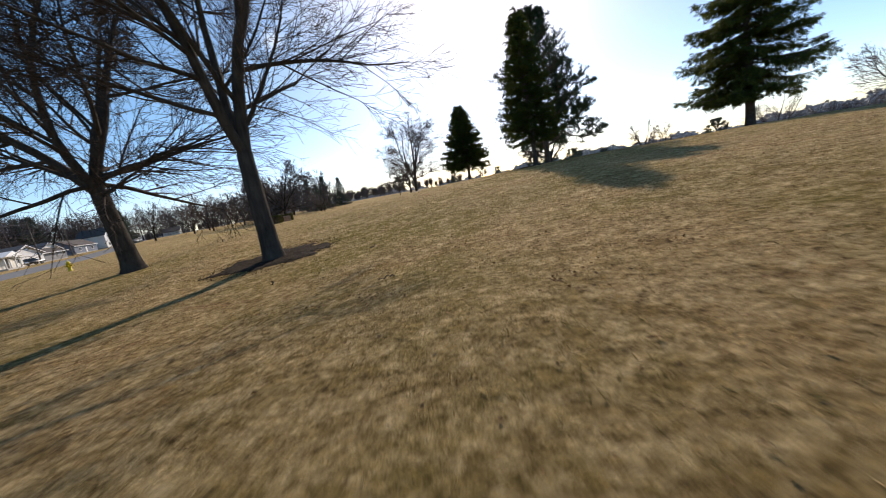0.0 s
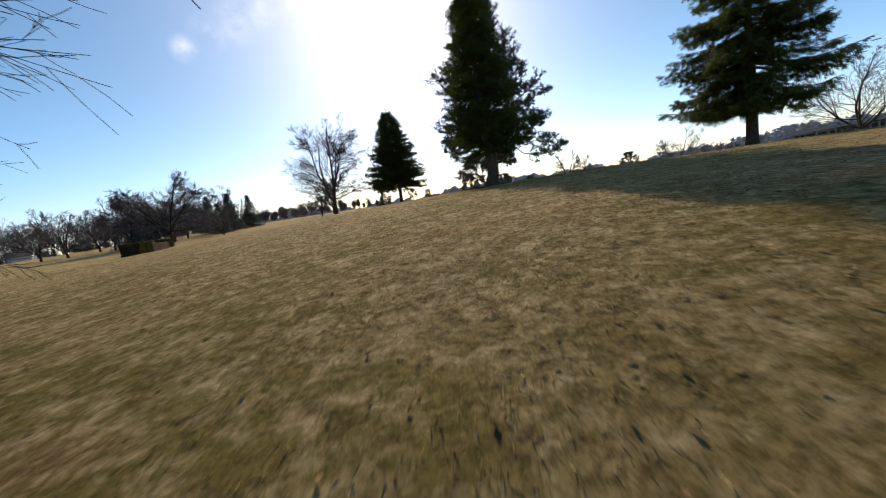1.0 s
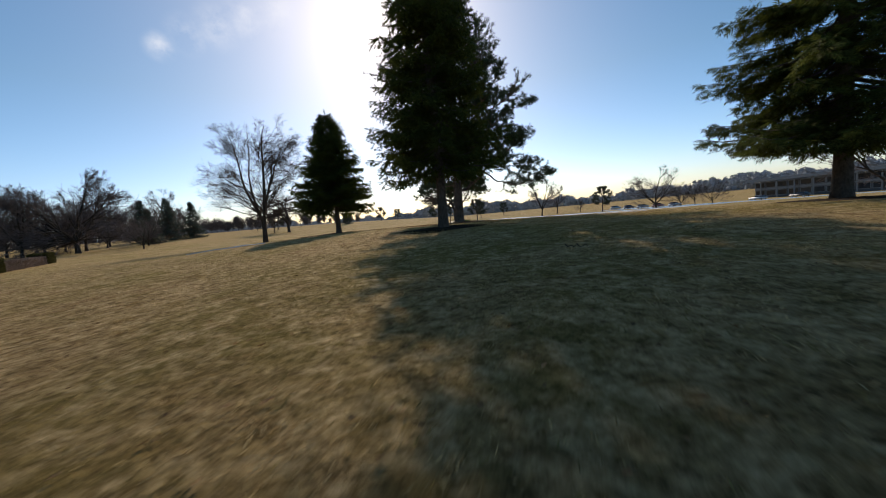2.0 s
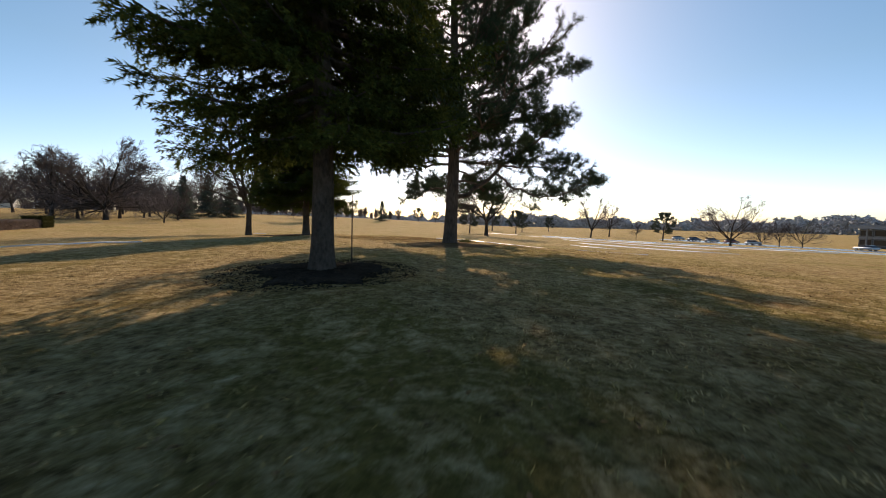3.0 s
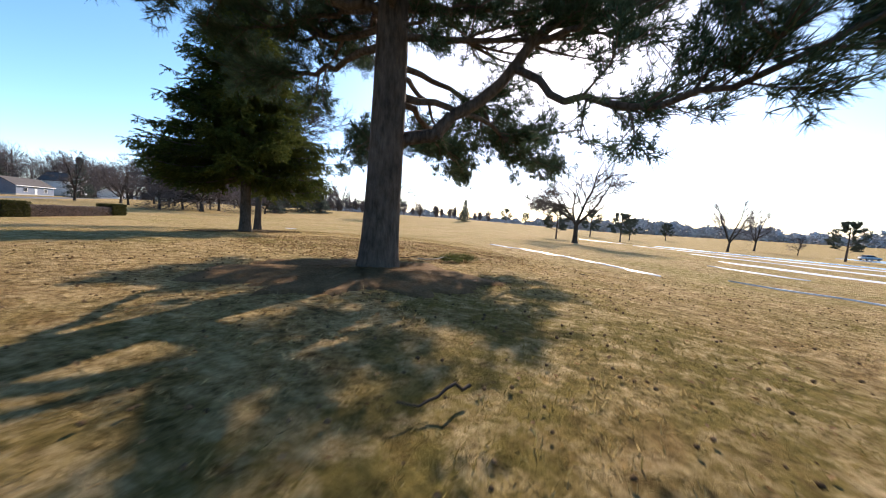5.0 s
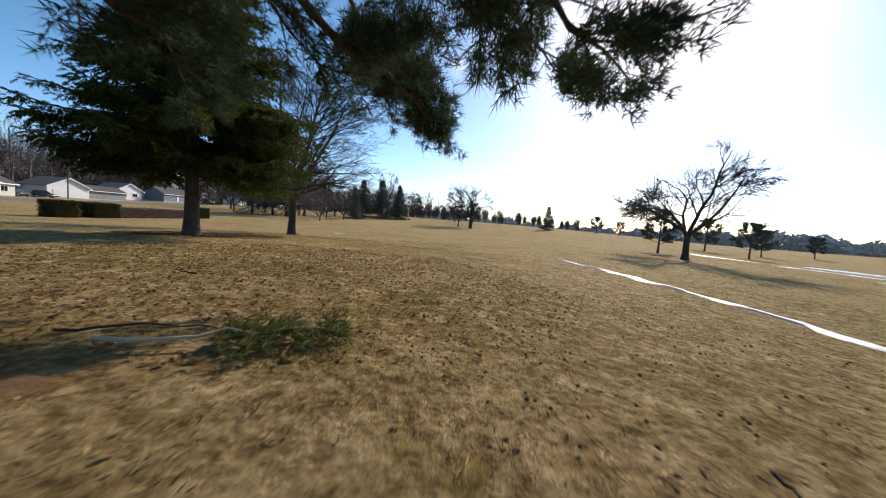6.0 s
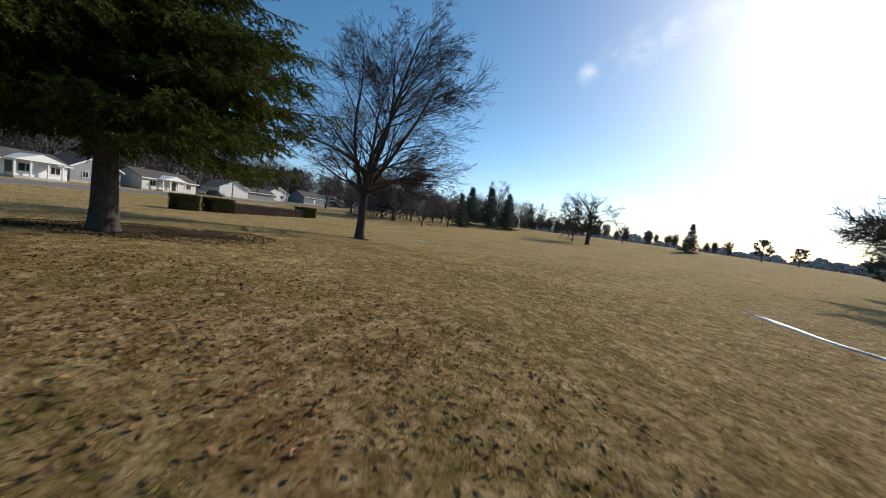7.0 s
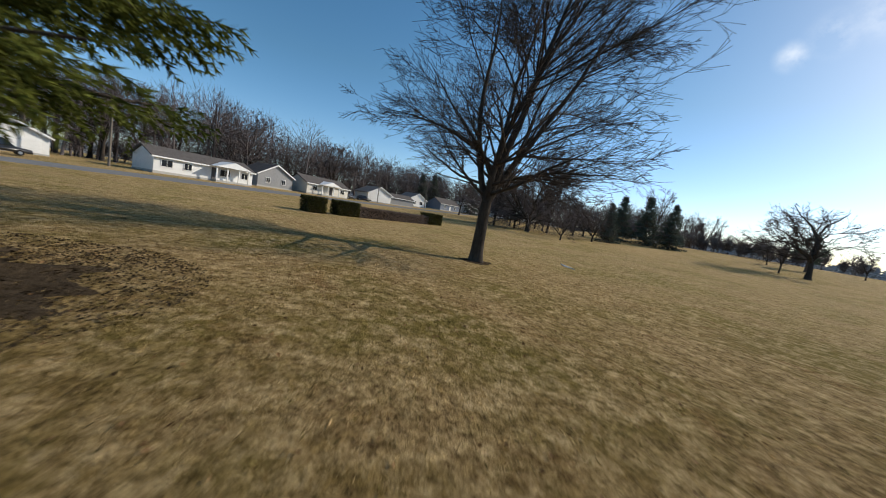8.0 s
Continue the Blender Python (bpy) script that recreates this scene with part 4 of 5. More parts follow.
def house(at, label, w, d, eave, rise, along, wall, roof, windows=(), doors=(), garage=(), porch=None, chimney=None, turn=0.0, z=None):
    x, y = at
    zz = ground_z(x, y) if z is None else z
    base = empty("house", pose(x, y, zz, 0, 0, 90 + HOUSE_TURN + turn), label, "house", "houses across the street")
    part("wall", body_bm(w, d, eave, rise, along), wall, base)
    part("roof", gable_roof(w, d, eave, rise, along=along), roof, base)
    front = -d / 2
    part("foundation", box_bm(0, 0, -0.1, w + 0.08, d + 0.08, 0.75), CONCRETE, base)
    if along == "y":
        bm = bmesh.new()
        slope = rise / (w / 2)
        for s in (-1, 1):
            L = math.hypot(w / 2 + 0.45, slope * (w / 2 + 0.45))
            m = Matrix.Translation((s * (w / 4 + 0.22), front - 0.47, eave + rise / 2 - slope * 0.22)) @ Matrix.Rotation(s * math.atan(slope), 4, "Y") @ Matrix.Diagonal((L, 0.05, 0.24, 1))
            bmesh.ops.create_cube(bm, size=1.0, matrix=m)
        part("bargeboard", bm, TRIM, base, "white painted bargeboard")
    else:
        part("fascia", box_bm(0, front - 0.47, eave - rise / (d / 2) * 0.45 + 0.06, w + 0.9, 0.05, 0.22), TRIM, base, "white painted fascia")
    for wx, wz, ww, wh in windows:
        window_unit(base, wx, wz, ww, wh, front)
    for dx, col in doors:
        dr = part("door", box_bm(dx, front - 0.03, 1.32, 0.95, 0.08, 2.05), col, base)
        part("handle", box_bm(dx + 0.36, front - 0.10, 1.25, 0.05, 0.06, 0.12), IRON, dr)
    for gx, gw in garage:
        bm = bmesh.new()
        for k in range(4):
            box_bm(gx, front - 0.03, 0.55 + 0.52 * k, gw, 0.08, 0.49, 0.015, bm)
        part("garage_door", bm, TRIM, base, "white panelled garage door")
    if porch:
        px, pw, pd = porch
        pr = part("porch", box_bm(px, front - pd / 2, 0.12, pw, pd, 0.36), CONCRETE, base, "concrete porch slab")
        for s in (-0.5, -0.18, 0.18, 0.5):
            part("post", box_bm(px + s * (pw - 0.3), front - pd + 0.18, 1.5, 0.22, 0.22, 2.4), TRIM, pr, "white porch post")
        bm = bmesh.new()
        pv = [bm.verts.new(q) for q in ((px - pw / 2 - 0.3, front - pd - 0.3, 2.65), (px + pw / 2 + 0.3, front - pd - 0.3, 2.65), (px, front - pd - 0.3, 3.75),
                                        (px - pw / 2 - 0.3, front + 2.0, 2.65), (px + pw / 2 + 0.3, front + 2.0, 2.65), (px, front + 2.0, 3.75))]
        for q in ((0, 1, 2), (3, 5, 4), (0, 3, 4, 1), (1, 4, 5, 2), (2, 5, 3, 0)):
            bm.faces.new([pv[i] for i in q])
        bmesh.ops.recalc_face_normals(bm, faces=bm.faces)
        part("porch_gable", bm, TRIM, pr, "white porch gable")
    if chimney:
        part("chimney", box_bm(chimney[0], chimney[1], eave + rise + 0.3, 0.7, 0.7, 1.8, 0.03), CONCRETE, base, "grey chimney")
    return base


house((-60.5, 8.0), "white gabled house with wide garage doors beside the street", 9.5, 10, 2.7, 2.2, "y", WHITE, ROOF_GREY, garage=((-2.2, 3.6), (2.2, 3.6)))
house((-69.6, 30.0), "long low white ranch house with a columned porch", 16.0, 8, 2.6, 1.5, "x", WHITE, ROOF, windows=((-6.2, 1.6, 1.6, 1.1), (-3.2, 1.6, 1.2, 1.1), (2.8, 1.6, 1.8, 1.2), (6.4, 1.6, 1.3, 1.1)), doors=((1.0, DARK_DOOR),), porch=(3.4, 6.0, 1.9))
house((-90, 38), "plain grey gabled house behind the ranch houses", 9, 8, 3.0, 2.4, "y", GREY_SIDING, ROOF, windows=((-2, 1.6, 1.0, 1.2), (2, 1.6, 1.0, 1.2)))
house((-98, 50), "low white house with a small gabled porch", 14, 8, 2.7, 1.8, "x", CREAM, ROOF, windows=((-4.6, 1.6, 1.4, 1.1), (4.8, 1.6, 1.4, 1.1)), doors=((0.8, DARK_DOOR),), porch=(-0.5, 6.0, 1.6))
house((-124, 67.5), "white gabled garage with a wide panelled door", 9.6, 9, 3.1, 2.3, "y", WHITE, ROOF_GREY, garage=((-0.6, 6.0),), turn=-16)
house((-131, 77), "dark low link roof behind the garage", 12, 7, 2.6, 1.4, "x", GREY_SIDING, ROOF, turn=-16)
house((-151, 87.5), "white gabled cottage with two front windows", 10.0, 9, 3.3, 2.6, "y", WHITE, ROOF_GREY, windows=((-1.9, 1.9, 1.6, 1.3), (1.9, 1.9, 1.6, 1.3)), turn=-16)
house((-168, 108), "low blue-grey house with a dark roof", 15, 9, 3.2, 2.6, "x", BLUE_SIDING, ROOF, windows=((-4, 1.7, 1.3, 1.2), (4, 1.7, 1.3, 1.2)), doors=((0, TRIM),), turn=-10)
house((-178, 124.0), "tall white two-storey house with a steep gable", 9.0, 10, 6.0, 3.2, "y", WHITE, ROOF, windows=((-2.2, 1.8, 1.2, 1.5), (2.2, 1.8, 1.2, 1.5), (-1.8, 4.9, 1.1, 1.4), (1.8, 4.9, 1.1, 1.4)), doors=((0, DARK_DOOR),), chimney=(1.5, 2.0), turn=-10)
house((-196, 150), "small white house far along the street", 11, 8, 3.0, 2.1, "x", WHITE, ROOF, windows=((-3, 1.6, 1.2, 1.1), (3, 1.6, 1.2, 1.1)), doors=((0, DARK_DOOR),))
house((-196, 175), "small cream house far along the street", 10, 8, 3.0, 2.4, "y", CREAM, ROOF, windows=((-2.2, 1.6, 1.2, 1.1), (2.2, 1.6, 1.2, 1.1)), doors=((0, DARK_DOOR),))


def car(at, turn, label, col, tall=1.45, length=4.6, group="parked cars"):
    x, y = at
    base = empty("car", pose(x, y, ground_z(x, y) + 0.1, 0, 0, turn), label, "car", group)
    L, W = length / 2, 0.9
    low = [(-L, 0.35), (-L, 0.85), (-L * 0.62, 0.95), (-L * 0.45, 0.98), (L * 0.40, 0.98), (L * 0.96, 0.80), (L, 0.55), (L, 0.32)]
    top = [(-L * 0.86, 0.93), (-L * 0.62, tall), (L * 0.12, tall), (L * 0.48, 0.95)]
    paint = car_paint("car_paint", col)

    def prism(prof, w0, w1):
        bm = bmesh.new()
        mid = sum(z for _, z in prof) / len(prof)
        rings = [[bm.verts.new((px, s * (w1 if pz > mid else w0), pz)) for px, pz in prof] for s in (-1, 1)]
        for i in range(len(prof)):
            j = (i + 1) % len(prof)
            bm.faces.new((rings[0][i], rings[0][j], rings[1][j], rings[1][i]))
        for ring in rings:
            bm.faces.new(ring)
        bmesh.ops.recalc_face_normals(bm, faces=bm.faces)
        bmesh.ops.bevel(bm, geom=list(bm.edges), offset=0.05, segments=2, affect="EDGES")
        return bm

    body = part("body", prism(low, W, W * 0.96), paint, base, smooth=True)
    part("cabin", prism(top, W * 0.94, W * 0.74), GLASS, body, "dark glazed cabin")
    part("roof", box_bm(-L * 0.25, 0, tall + 0.005, L * 0.76, W * 1.44, 0.05, 0.02), paint, body)
    for s in (-1, 1):
        part("headlight", box_bm(L - 0.03, s * 0.62, 0.66, 0.08, 0.36, 0.14, 0.02), CHROME, body, "clear headlight")
    for sx in (-0.62, 0.62):
        for s in (-1, 1):
            bm = bmesh.new()
            m = Matrix.Translation((sx * L, s * 0.80, 0.32)) @ Matrix.Rotation(radians(90), 4, "X")
            bmesh.ops.create_cone(bm, cap_ends=True, segments=20, radius1=0.32, radius2=0.32, depth=0.22, matrix=m)
            wheel = part("wheel", bm, RUBBER, base)
            bm = bmesh.new()
            bmesh.ops.create_cone(bm, cap_ends=True, segments=16, radius1=0.20, radius2=0.18, depth=0.25, matrix=m)
            part("rim", bm, CHROME, wheel)
    return base


car((-48.5, 17.0), 130, "dark pickup-sized car parked on a drive", (0.02, 0.02, 0.022), 1.75, 5.2)
car((-50.5, 12.5), 130, "black car parked before the white garage", (0.015, 0.015, 0.016), 1.6)
car((-102, 58.5), 140, "dark car parked beside the porch house", (0.02, 0.022, 0.026), 1.5)
car((-107, 63.0), 100, "black car parked on a gravel drive", (0.018, 0.018, 0.02), 1.6)
car((-133, 82.5), 120, "dark grey car parked between two cottages", (0.03, 0.032, 0.035), 1.5)
car((119, 127), 100, "silver car in the wet car park", (0.55, 0.56, 0.58), 1.45)
car((122, 117), 100, "dark car in the wet car park", (0.06, 0.05, 0.045), 1.5)
for k, col in enumerate(((0.6, 0.6, 0.6), (0.1, 0.12, 0.16), (0.4, 0.4, 0.42), (0.25, 0.06, 0.05), (0.65, 0.65, 0.66))):
    car((95 + 2.2 * k, 168 - 6 * k), 15, ("white", "navy", "grey", "dark red", "white")[k] + " car parked far off on wet asphalt", col)


def utility_pole(x, y, h, turn):
    base = empty("utility_pole", pose(x, y, ground_z(x, y), 0, 0, turn), "weathered wooden utility pole with a crossarm", "utility pole", "street utility poles")
    put("pole", mesh_np("pole", *tube_np([(0, 0, -0.4), (0, 0, h * 0.5), (0, 0, h)], [0.17, 0.145, 0.115], 10), POLE, True), base)
    arm = part("crossarm", box_bm(0, 0.14, h - 0.7, 2.4, 0.1, 0.13), POLE, base)
    for s in (-1.05, -0.5, 0.5, 1.05):
        bm = bmesh.new()
        bmesh.ops.create_cone(bm, cap_ends=True, segments=8, radius1=0.05, radius2=0.03, depth=0.16, matrix=Matrix.Translation((s, 0.14, h - 0.56)))
        part("insulator", bm, PANEL, arm)
    return Vector((x, y, ground_z(x, y) + h - 0.5))


POLES = [(-32, -12, 9.5), (-58.5, 22.5, 9.5), (-113, 68, 11), (-140, 91, 11), (-186, 135, 11)]
ends = [utility_pole(x, y, h, 15) for x, y, h in POLES]
for off in (-1.0, -0.45, 0.5):
    for a, b in zip(ends, ends[1:]):
        pts = [a.lerp(b, t) + Vector((off, 0, -0.9 * 4 * t * (1 - t))) for t in np.linspace(0, 1, 13)]
        put("power_line", mesh_np("power_line", *tube_np([tuple(q) for q in pts], [0.012] * 13, 4), PANEL), None, "black overhead wire between street poles", category="cable", group="overhead wires")


def low_building():
    base = empty("office_building", pose(171, 123, -1.8, 0, 0, 98), "long low dark office building with a flat roof", "building")
    w, d, h = 84.0, 22.0, 7.0
    part("wall", box_bm(0, 0, h / 2 - 0.6, w, d, h - 0.2), PANEL, base)
    part("roof", box_bm(0, 0, h + 0.15, w + 4, d + 4, 1.1), FASCIA, base, "flat roof with a grey fascia")
    for row, z in enumerate((1.8, 5.0)):
        for k in range(21):
            x = -w / 2 + 2 + k * 4.0
            bm = bmesh.new()
            for cx, cz, sx, sz in ((x, z + 1.0, 3.6, 0.15), (x, z - 1.0, 3.6, 0.15), (x - 1.75, z, 0.15, 2.0), (x + 1.75, z, 0.15, 2.0)):
                box_bm(cx, d / 2 + 0.06, cz, sx, 0.16, sz, bm=bm)
            win = part("window", bm, FASCIA, base)
            part("pane", box_bm(x, d / 2 + 0.02, z, 3.4, 0.05, 1.9), GLASS, win)
    part("floor_band", box_bm(0, d / 2 + 0.15, 3.4, w, 0.5, 0.7), FASCIA, base, "grey band between the storeys")
    for k in range(14):
        part("column", box_bm(-w / 2 + 3 + k * 6, d / 2 + 1.2, 3.3, 0.35, 0.35, 6.8), FASCIA, base)


low_building()


# ---------------------------------------------------------------- hedge
def leafy_box(rng, sx, sy, sz, n, size):
    """Twiggy leaf tips over the faces of a clipped block."""
    face = rng.choice(5, n, p=[0.27, 0.27, 0.12, 0.12, 0.22])
    u, v = rng.uniform(-0.5, 0.5, n), rng.uniform(0, 1, n)
    p, w = np.zeros((n, 3)), np.zeros((n, 3))
    for k, (ax, sgn) in enumerate(((1, -1), (1, 1), (0, -1), (0, 1))):
        m = face == k
        p[m, ax], p[m, 1 - ax], p[m, 2] = sgn * 0.5, u[m], v[m]
        w[m, ax] = sgn
    m = face == 4
    p[m] = np.stack([u[m], rng.uniform(-0.5, 0.5, m.sum()), np.ones(m.sum())], -1)
    w[m, 2] = 1
    p = p * [sx, sy, sz] + rng.normal(0, 0.03, (n, 3)) - w * 0.12
    return scatter_np(p, w + rng.normal(0, 0.7, (n, 3)) + [0, 0, 0.25], size * rng.uniform(0.7, 1.3, n), SPRAY, rng)


def hedge_block(x, y, sx, sy, sz, turn, mat, core, label, n, size, seed):
    rng = np.random.default_rng(seed)
    base = empty("hedge", pose(x, y, ground_z(x, y) - 0.05, 0, 0, turn), label, "hedge", "clipped hedges by the street")
    part("core", box_bm(0, 0, sz * 0.46, sx - 0.3, sy - 0.3, sz * 0.92, 0.08), core, base, "dark inner twigs")
    put("foliage", mesh_np("foliage", *leafy_box(rng, sx, sy, sz, n, size), mat), base)


HA, HB = Vector((-29.5, 51.6)), Vector((-37.7, 67.2))
hd = (HB - HA).normalized()
hturn = math.degrees(math.atan2(hd.y, hd.x))
for s, ln, wd, ht, kind in ((0.8, 1.8, 1.9, 1.5, 0), (4.2, 2.4, 1.8, 1.45, 0), (10.4, 9.8, 1.4, 1.05, 1), (16.4, 2.2, 1.8, 1.35, 0)):
    q = HA + hd * s
    hedge_block(q.x, q.y, ln, wd, ht, hturn, HEDGE_BROWN if kind else HEDGE_GREEN, TWIG, "low brown winter hedge with bare twigs" if kind else "square clipped evergreen shrub with browned sides",
                9000 if kind else 4500, 0.20, int(s * 10))


# ---------------------------------------------------------------- round the trees
def mound(name, x, y, rad, rise, mat, label, category, seed, wob=0.24, squash=1.0):
    rng = np.random.default_rng(seed)
    ph = rng.uniform(0, 6.28, 4)
    rs, na = np.linspace(0, 1, 12), 160
    a = np.arange(na) * 2 * np.pi / na
    edge = rad * (1 + wob * (np.sin(2 * a + ph[0]) * 0.5 + np.sin(3 * a + ph[1]) * 0.4 + np.sin(7 * a + ph[2]) * 0.35 + np.sin(13 * a + ph[3]) * 0.25 + np.sin(19 * a + ph[0]) * 0.15) + rng.normal(0, 0.035, na))
    gx = x + rs[:, None] * edge[None] * np.cos(a)[None]
    gy = y + rs[:, None] * edge[None] * np.sin(a)[None] * squash
    z = heights(gx, gy) + 0.012 + rise * (1 - rs[:, None] ** 2) + rng.normal(0, 0.010, gx.shape)
    z[-1] -= 0.05
    v = np.stack([gx, gy, z], -1).reshape(-1, 3)
    i, j = np.meshgrid(np.arange(11), np.arange(na), indexing="ij")
    k = (j + 1) % na
    f = np.stack([i * na + j, (i + 1) * na + j, (i + 1) * na + k, i * na + k], -1).reshape(-1, 4)
    return put(name, mesh_np(name, v, f, mat, True), None, label, category=category, kind="structure")


mound("mulch_ring", *S_AT, 1.25, 0.04, MULCH, "dark bark mulch ring round the spruce trunk", "mulch", 1)
mound("mulch_ring", *A2_AT, 1.6, 0.04, MULCH, "dark mulch ring round the leafless tree", "mulch", 2)
mound("needle_litter", P_AT[0], P_AT[1] - 0.5, 1.9, 0.07, LITTER, "brown fallen needles round the pine trunk", "litter", 3)
mound("mulch_ring", F_AT[0] - 1.1, F_AT[1] + 0.9, 1.45, 0.015, MULCH_OLD, "dark mulch and needles under the spruce", "mulch", 4, 0.4)
mound("mulch_ring", *D_AT, 0.7, 0.03, MULCH_OLD, "worn bare soil at the foot of the leafless tree", "soil", 6)
mound("mulch_ring", *R_AT, 1.9, 0.08, MULCH, "dark mulch under the broad spruce", "mulch", 5)

# iron stake beside the spruce
stx, sty = 11.55, 33.85
stake = empty("marker_stake", pose(stx, sty, ground_z(stx, sty), 2, 1, 0), "thin rusty iron marker stake in the mulch", "stake")
put("rod", mesh_np("rod", *tube_np([(0, 0, -0.2), (0, 0, 0.7), (0.01, 0, 1.35)], [0.014, 0.013, 0.012], 8), IRON), stake)
put("foot_plate", mesh_np("foot_plate", *tube_np([(0, 0, 0.10), (0, 0, 0.125)], [0.03, 0.03], 8), IRON), stake)


def hydrant(x, y):
    base = empty("fire_hydrant", pose(x, y, ground_z(x, y), 0, 0, 30), "yellow painted fire hydrant on the grass", "hydrant")
    put("barrel", mesh_np("barrel", *tube_np([(0, 0, -0.1), (0, 0, 0.04), (0, 0, 0.05), (0, 0, 0.5), (0, 0, 0.51), (0, 0, 0.56)], [0.16, 0.16, 0.11, 0.105, 0.14, 0.14], 18), YELLOW, True), base)
    put("bonnet", mesh_np("bonnet", *tube_np([(0, 0, 0.55), (0, 0, 0.62), (0, 0, 0.68), (0, 0, 0.70), (0, 0, 0.75)], [0.13, 0.12, 0.07, 0.03, 0.025], 18), YELLOW, True), base)
    for d in ((1, 0), (-1, 0), (0, -1)):
        put("outlet", mesh_np("outlet", *tube_np([(d[0] * 0.08, d[1] * 0.08, 0.38), (d[0] * 0.17, d[1] * 0.17, 0.38), (d[0] * 0.18, d[1] * 0.18, 0.38), (d[0] * 0.20, d[1] * 0.20, 0.38)], [0.055, 0.055, 0.065, 0.04], 12), YELLOW, True), base)


hydrant(-21.4, 19.9)

# snow and ice left on the lawn
for k, (line, wd, sd) in enumerate((
        ([(10.6, 64.8), (12.6, 62.2), (13.4, 61.2)], 0.4, 2), ([(13.1, 61.6), (15.2, 59.0), (16.4, 57.5), (18.4, 54.8), (19.4, 52.4)], 0.7, 4),
        ([(22.4, 55.6), (24.2, 53.4), (25.9, 51.2)], 0.6, 5), ([(25, 66), (28, 61)], 0.8, 7),
        ([(28, 73), (33, 66), (38, 60)], 1.2, 8), ([(29, 84), (36, 76), (43, 68)], 1.4, 9), ([(26, 100), (36, 91), (47, 81), (58, 71)], 2.2, 10), ([(18, 112), (26, 104)], 1.8, 11),
        ([(-1.5, 37.5), (1.5, 40.0)], 0.3, 12), ([(-9.4, 66.8), (-11.5, 67.4)], 0.5, 14))):
    strip("snow_patch", line, wd, SNOW, 0.012, "thin strip of melting old snow on the grass", "snow", 0.9, sd, "structure", 0.035, 2.5)

# ---------------------------------------------------------------- small things on the grass
def along_walk(rng, n, wide):
    """Places scattered over the band of lawn through the park."""
    line = np.array([(9.6, 1.4), (8.4, 7), (8.2, 13), (10.2, 19.5), (13.4, 26.5), (15.5, 32), (16.2, 38), (16.2, 43.5), (14.0, 48.5), (10.0, 52.5), (4.0, 55.3), (-4.0, 58.0)])
    seg = np.r_[0, np.cumsum(np.linalg.norm(np.diff(line, axis=0), axis=1))]
    s = rng.uniform(0, seg[-1], n)
    off = rng.normal(0, wide, (n, 2))
    return np.interp(s, seg, line[:, 0]) + off[:, 0], np.interp(s, seg, line[:, 1]) + off[:, 1]


def blades(name, n, wide, mat, label, seed, tall):
    rng = np.random.default_rng(seed)
    x, y = along_walk(rng, n, wide)
    keep = (np.sin(x * 3.1 + 1.7 * np.sin(y * 1.3)) + np.sin(y * 2.7 + x) + rng.normal(0, 0.9, n)) > -0.5
    x, y = x[keep], y[keep]
    pos = np.stack([x, y, heights(x, y) - 0.004], -1)
    k = 4
    pos = np.repeat(pos, k, 0) + np.c_[rng.normal(0, 0.022, (len(x) * k, 2)), np.zeros(len(x) * k)]
    way = rng.normal(0, 0.75, (len(pos), 3))
    way[:, 2] = np.abs(way[:, 2]) * 0.5 + 0.45
    tv = np.array([(0, -0.09, 0), (0, 0.09, 0), (0.6, 0.05, 0.08), (1.0, 0, 0.3)], float)
    tf = np.array([(0, 1, 2), (0, 2, 3)])
    v, f = scatter_np(pos, way, tall * rng.uniform(0.5, 1.3, len(pos)), (tv, tf), rng)
    put(name, mesh_np(name, v, f, mat), None, label, category="grass", kind="stuff")


blades("dry_grass", 75000, 3.4, BLADE, "short straw-coloured dormant grass blades", 21, 0.040)
blades("green_grass", 24000, 3.4, BLADE_GREEN, "sparse olive green grass blades", 22, 0.040)


def litter(name, n, wide, mat, label, category, seed, size, centre=None, radius=0.0):
    rng = np.random.default_rng(seed)
    if centre:
        a, d = rng.uniform(0, 6.283, n), radius * rng.uniform(0, 1, n) ** 0.6
        x, y = centre[0] + d * np.cos(a), centre[1] + d * np.sin(a)
    else:
        x, y = along_walk(rng, n, wide)
    pos = np.stack([x, y, heights(x, y) + 0.018], -1)
    way = rng.normal(0, 1, (n, 3)) * [1, 1, 0.25]
    tv = np.array([(-0.5, 0, 0), (0, -0.32, 0.12), (0.5, 0, 0.03), (0, 0.32, 0.14), (0, 0, -0.08)], float)
    tf = np.array([(0, 1, 4), (1, 2, 4), (2, 3, 4), (3, 0, 4)])
    v, f = scatter_np(pos, way, size * rng.uniform(0.6, 1.4, n), (tv, tf), rng, True)
    put(name, mesh_np(name, v, f, mat), None, label, category=category, kind="stuff")


litter("dead_leaves", 8000, 4.0, DEADLEAF, "small curled dead leaves on the lawn", "leaves", 31, 0.038)
litter("dead_leaves", 7000, 0, DEADLEAF, "reddish dead leaves gathered between the pine and the spruce", "leaves", 35, 0.046, (10.6, 48.6), 4.5)
for k, (x, y) in enumerate(((6.0, 5.6), (6.9, 5.6), (7.7, 5.7), (8.9, 6.4), (8.4, 8.2), (7.0, 8.6), (9.9, 5.2), (11.1, 6.1))):
    litter("leaf_clump", 24, 0, DEADLEAF, "small drift of curled brown leaves on the grass", "leaves", 80 + k, 0.045, (x, y), 0.34)
litter("mulch_chips", 3000, 0, MULCH, "loose dark bark chips round the leafless tree", "mulch", 34, 0.035, A2_AT, 2.0)
litter("mulch_chips", 5200, 0, MULCH, "loose dark bark chips round the spruce", "mulch", 32, 0.034, S_AT, 1.75)
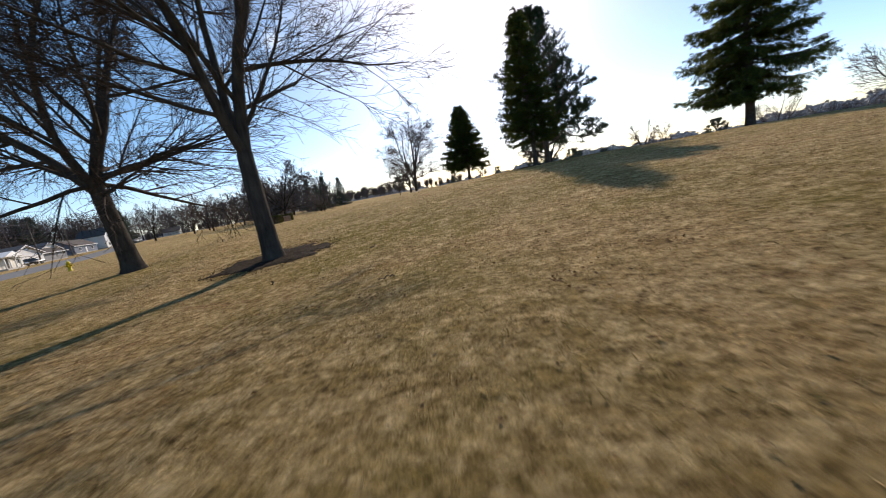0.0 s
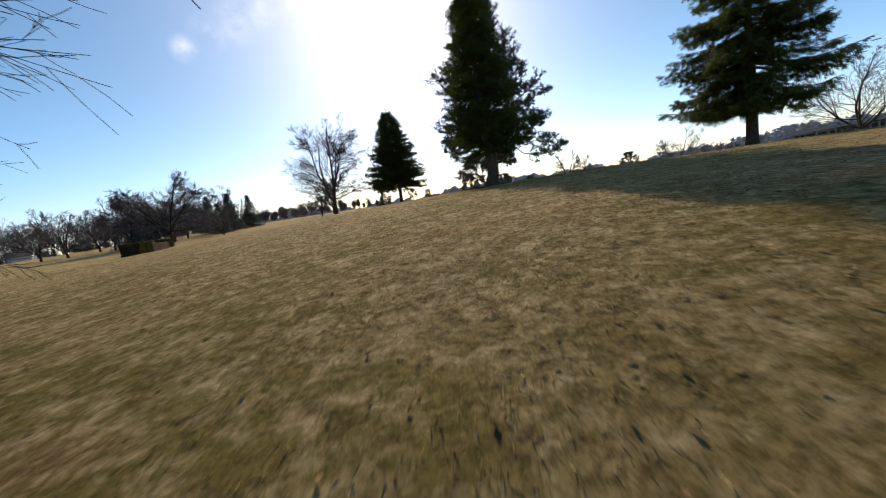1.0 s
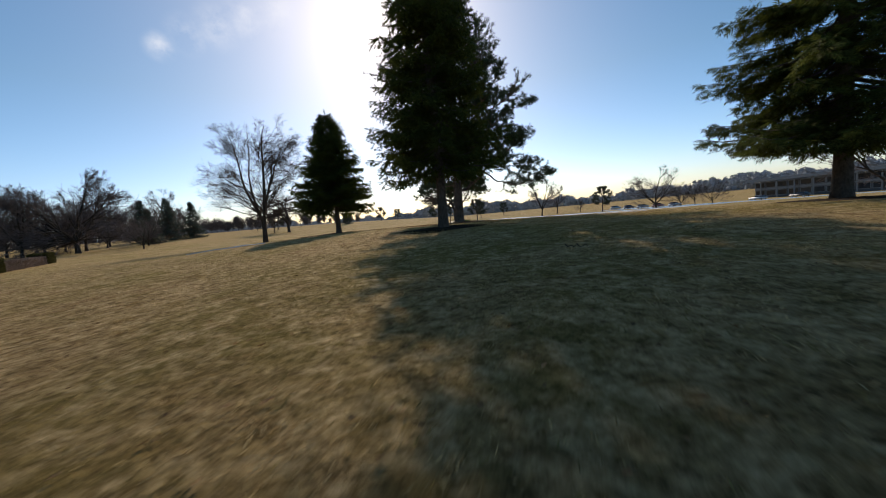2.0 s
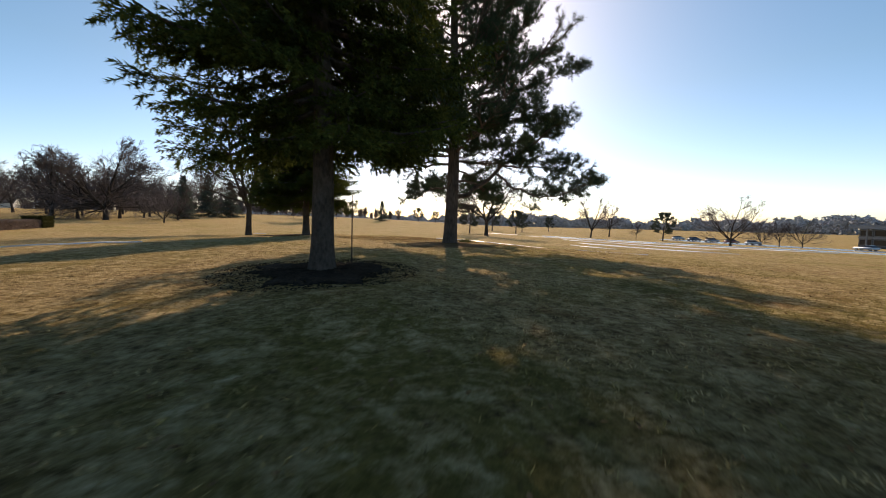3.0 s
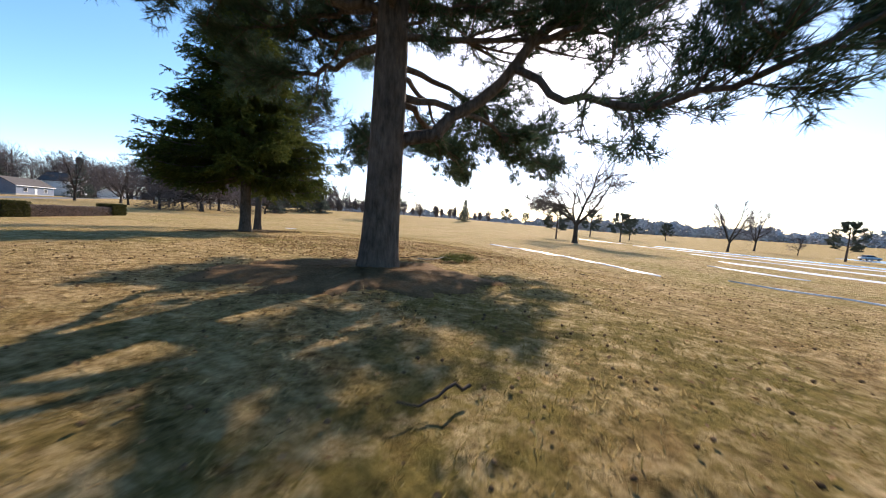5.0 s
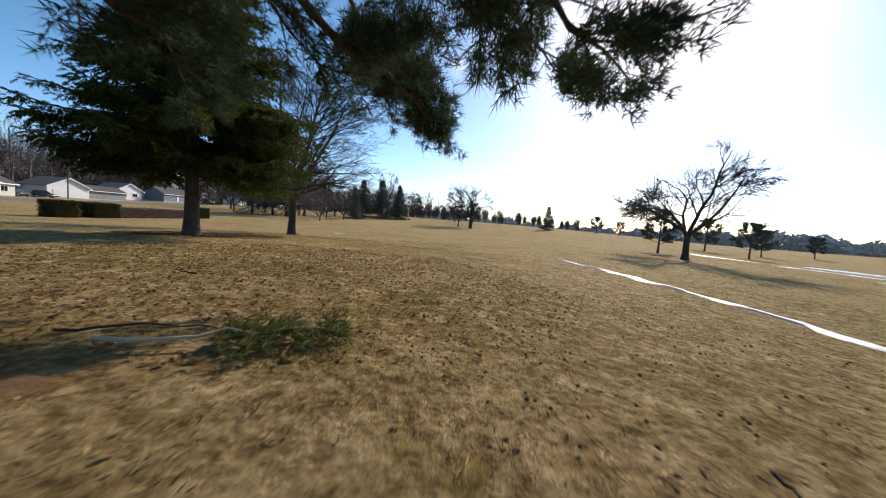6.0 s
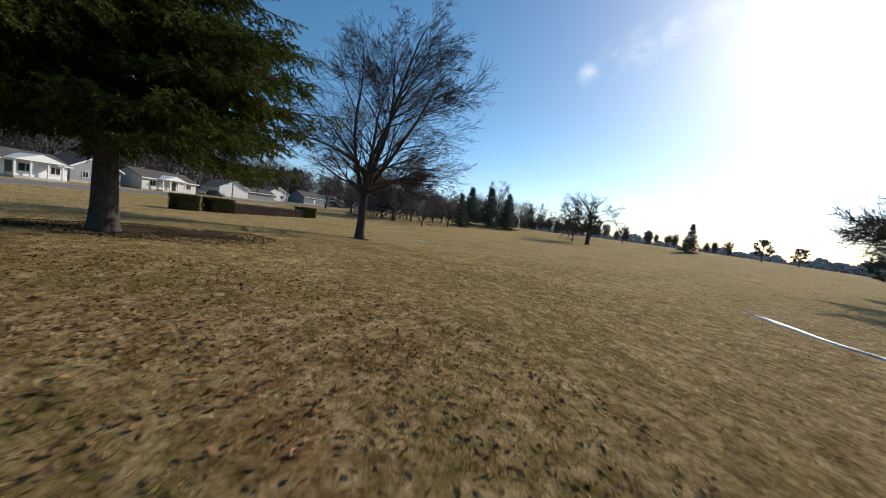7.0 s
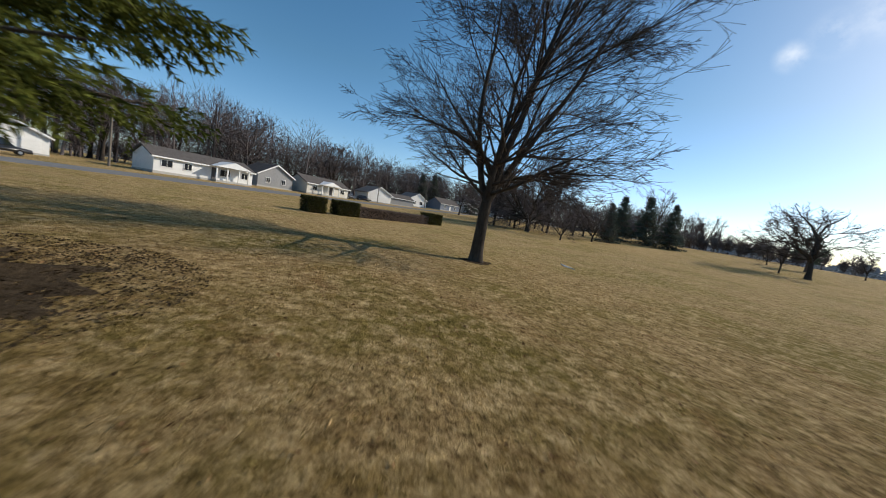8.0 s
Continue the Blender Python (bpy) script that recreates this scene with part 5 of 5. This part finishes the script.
litter("mulch_chips", 8000, 0, MULCH_OLD, "loose dark bark chips under the far spruce", "mulch", 33, 0.036, (F_AT[0] - 1.1, F_AT[1] + 0.9), 2.5)


def pine_cones():
    rng = np.random.default_rng(41)
    n = 1100
    a, d = rng.uniform(0, 6.283, n), 7.5 * rng.uniform(0.08, 1, n) ** 0.7
    x, y = P_AT[0] + 1.2 + d * np.cos(a), P_AT[1] + 1.6 + d * np.sin(a)
    pos = np.stack([x, y, heights(x, y) + 0.03], -1)
    ring = np.array([(math.cos(k * 1.2566), math.sin(k * 1.2566)) for k in range(5)])
    tv = np.concatenate([[(-0.55, 0, 0)], np.c_[np.full(5, -0.25), ring * 0.42], np.c_[np.full(5, 0.2), ring * 0.33], [(0.6, 0, 0)]])
    tf = [(0, 1 + (k + 1) % 5, 1 + k) for k in range(5)] + [(11, 6 + k, 6 + (k + 1) % 5) for k in range(5)]
    tf += [(1 + k, 1 + (k + 1) % 5, 6 + k) for k in range(5)] + [(1 + (k + 1) % 5, 6 + (k + 1) % 5, 6 + k) for k in range(5)]
    v, f = scatter_np(pos, rng.normal(0, 1, (n, 3)) * [1, 1, 0.2], 0.027 * rng.uniform(0.7, 1.3, n), (tv, np.array(tf)), rng)
    put("pine_cones", mesh_np("pine_cones", v, f, CONE), None, "brown fallen pine cones scattered under the pine", category="pine cones", kind="stuff")


pine_cones()


def fallen_branch(x, y, turn, length, green, seed, label):
    rng = np.random.default_rng(seed)
    base = empty("fallen_branch", pose(x, y, ground_z(x, y) + 0.03, 0, 0, turn), label, "branch", "fallen branches")
    n = 9
    s = np.linspace(0, length, n)
    line = np.c_[s, np.cumsum(rng.normal(0, 0.012, n)), 0.02 + 0.03 * np.abs(rng.normal(0, 1, n))]
    put("stick", mesh_np("stick", *tube_np(line, np.linspace(0.016 if green else 0.011, 0.004, n), 6), PALE_STEM if green else TWIG, True), base)
    if green:
        m = 190
        u = rng.uniform(0.45, 1.05, m)
        pos = np.c_[u * length, rng.normal(0, 0.14, m), np.abs(rng.normal(0.03, 0.025, m))]
        way = np.c_[rng.uniform(0.2, 1, m), rng.normal(0, 0.7, m), rng.uniform(-0.1, 0.5, m)]
        put("needles", mesh_np("needles", *scatter_np(pos, way, rng.uniform(0.10, 0.15, m), TUFT, rng), FRESH), base)


fallen_branch(13.1, 45.1, 55, 1.4, True, 51, "fallen green pine branch with a pale bare stem")
fallen_branch(12.75, 45.0, 50, 0.9, False, 52, "bare grey fallen stick on the grass")
rs_ = random.Random(3)
for k, (x, y) in enumerate(((6.1, 9.3), (5.0, 7.3), (7.8, 6.3), (12.5, 24.5), (12.2, 49.5), (8.5, 51.0), (16.4, 46.6), (3.0, 9.5), (15.6, 40.0), (11.0, 46.5))):
    fallen_branch(x, y, rs_.uniform(0, 360), rs_.uniform(0.2, 0.45), False, 60 + k, "thin bare fallen twig on the grass")
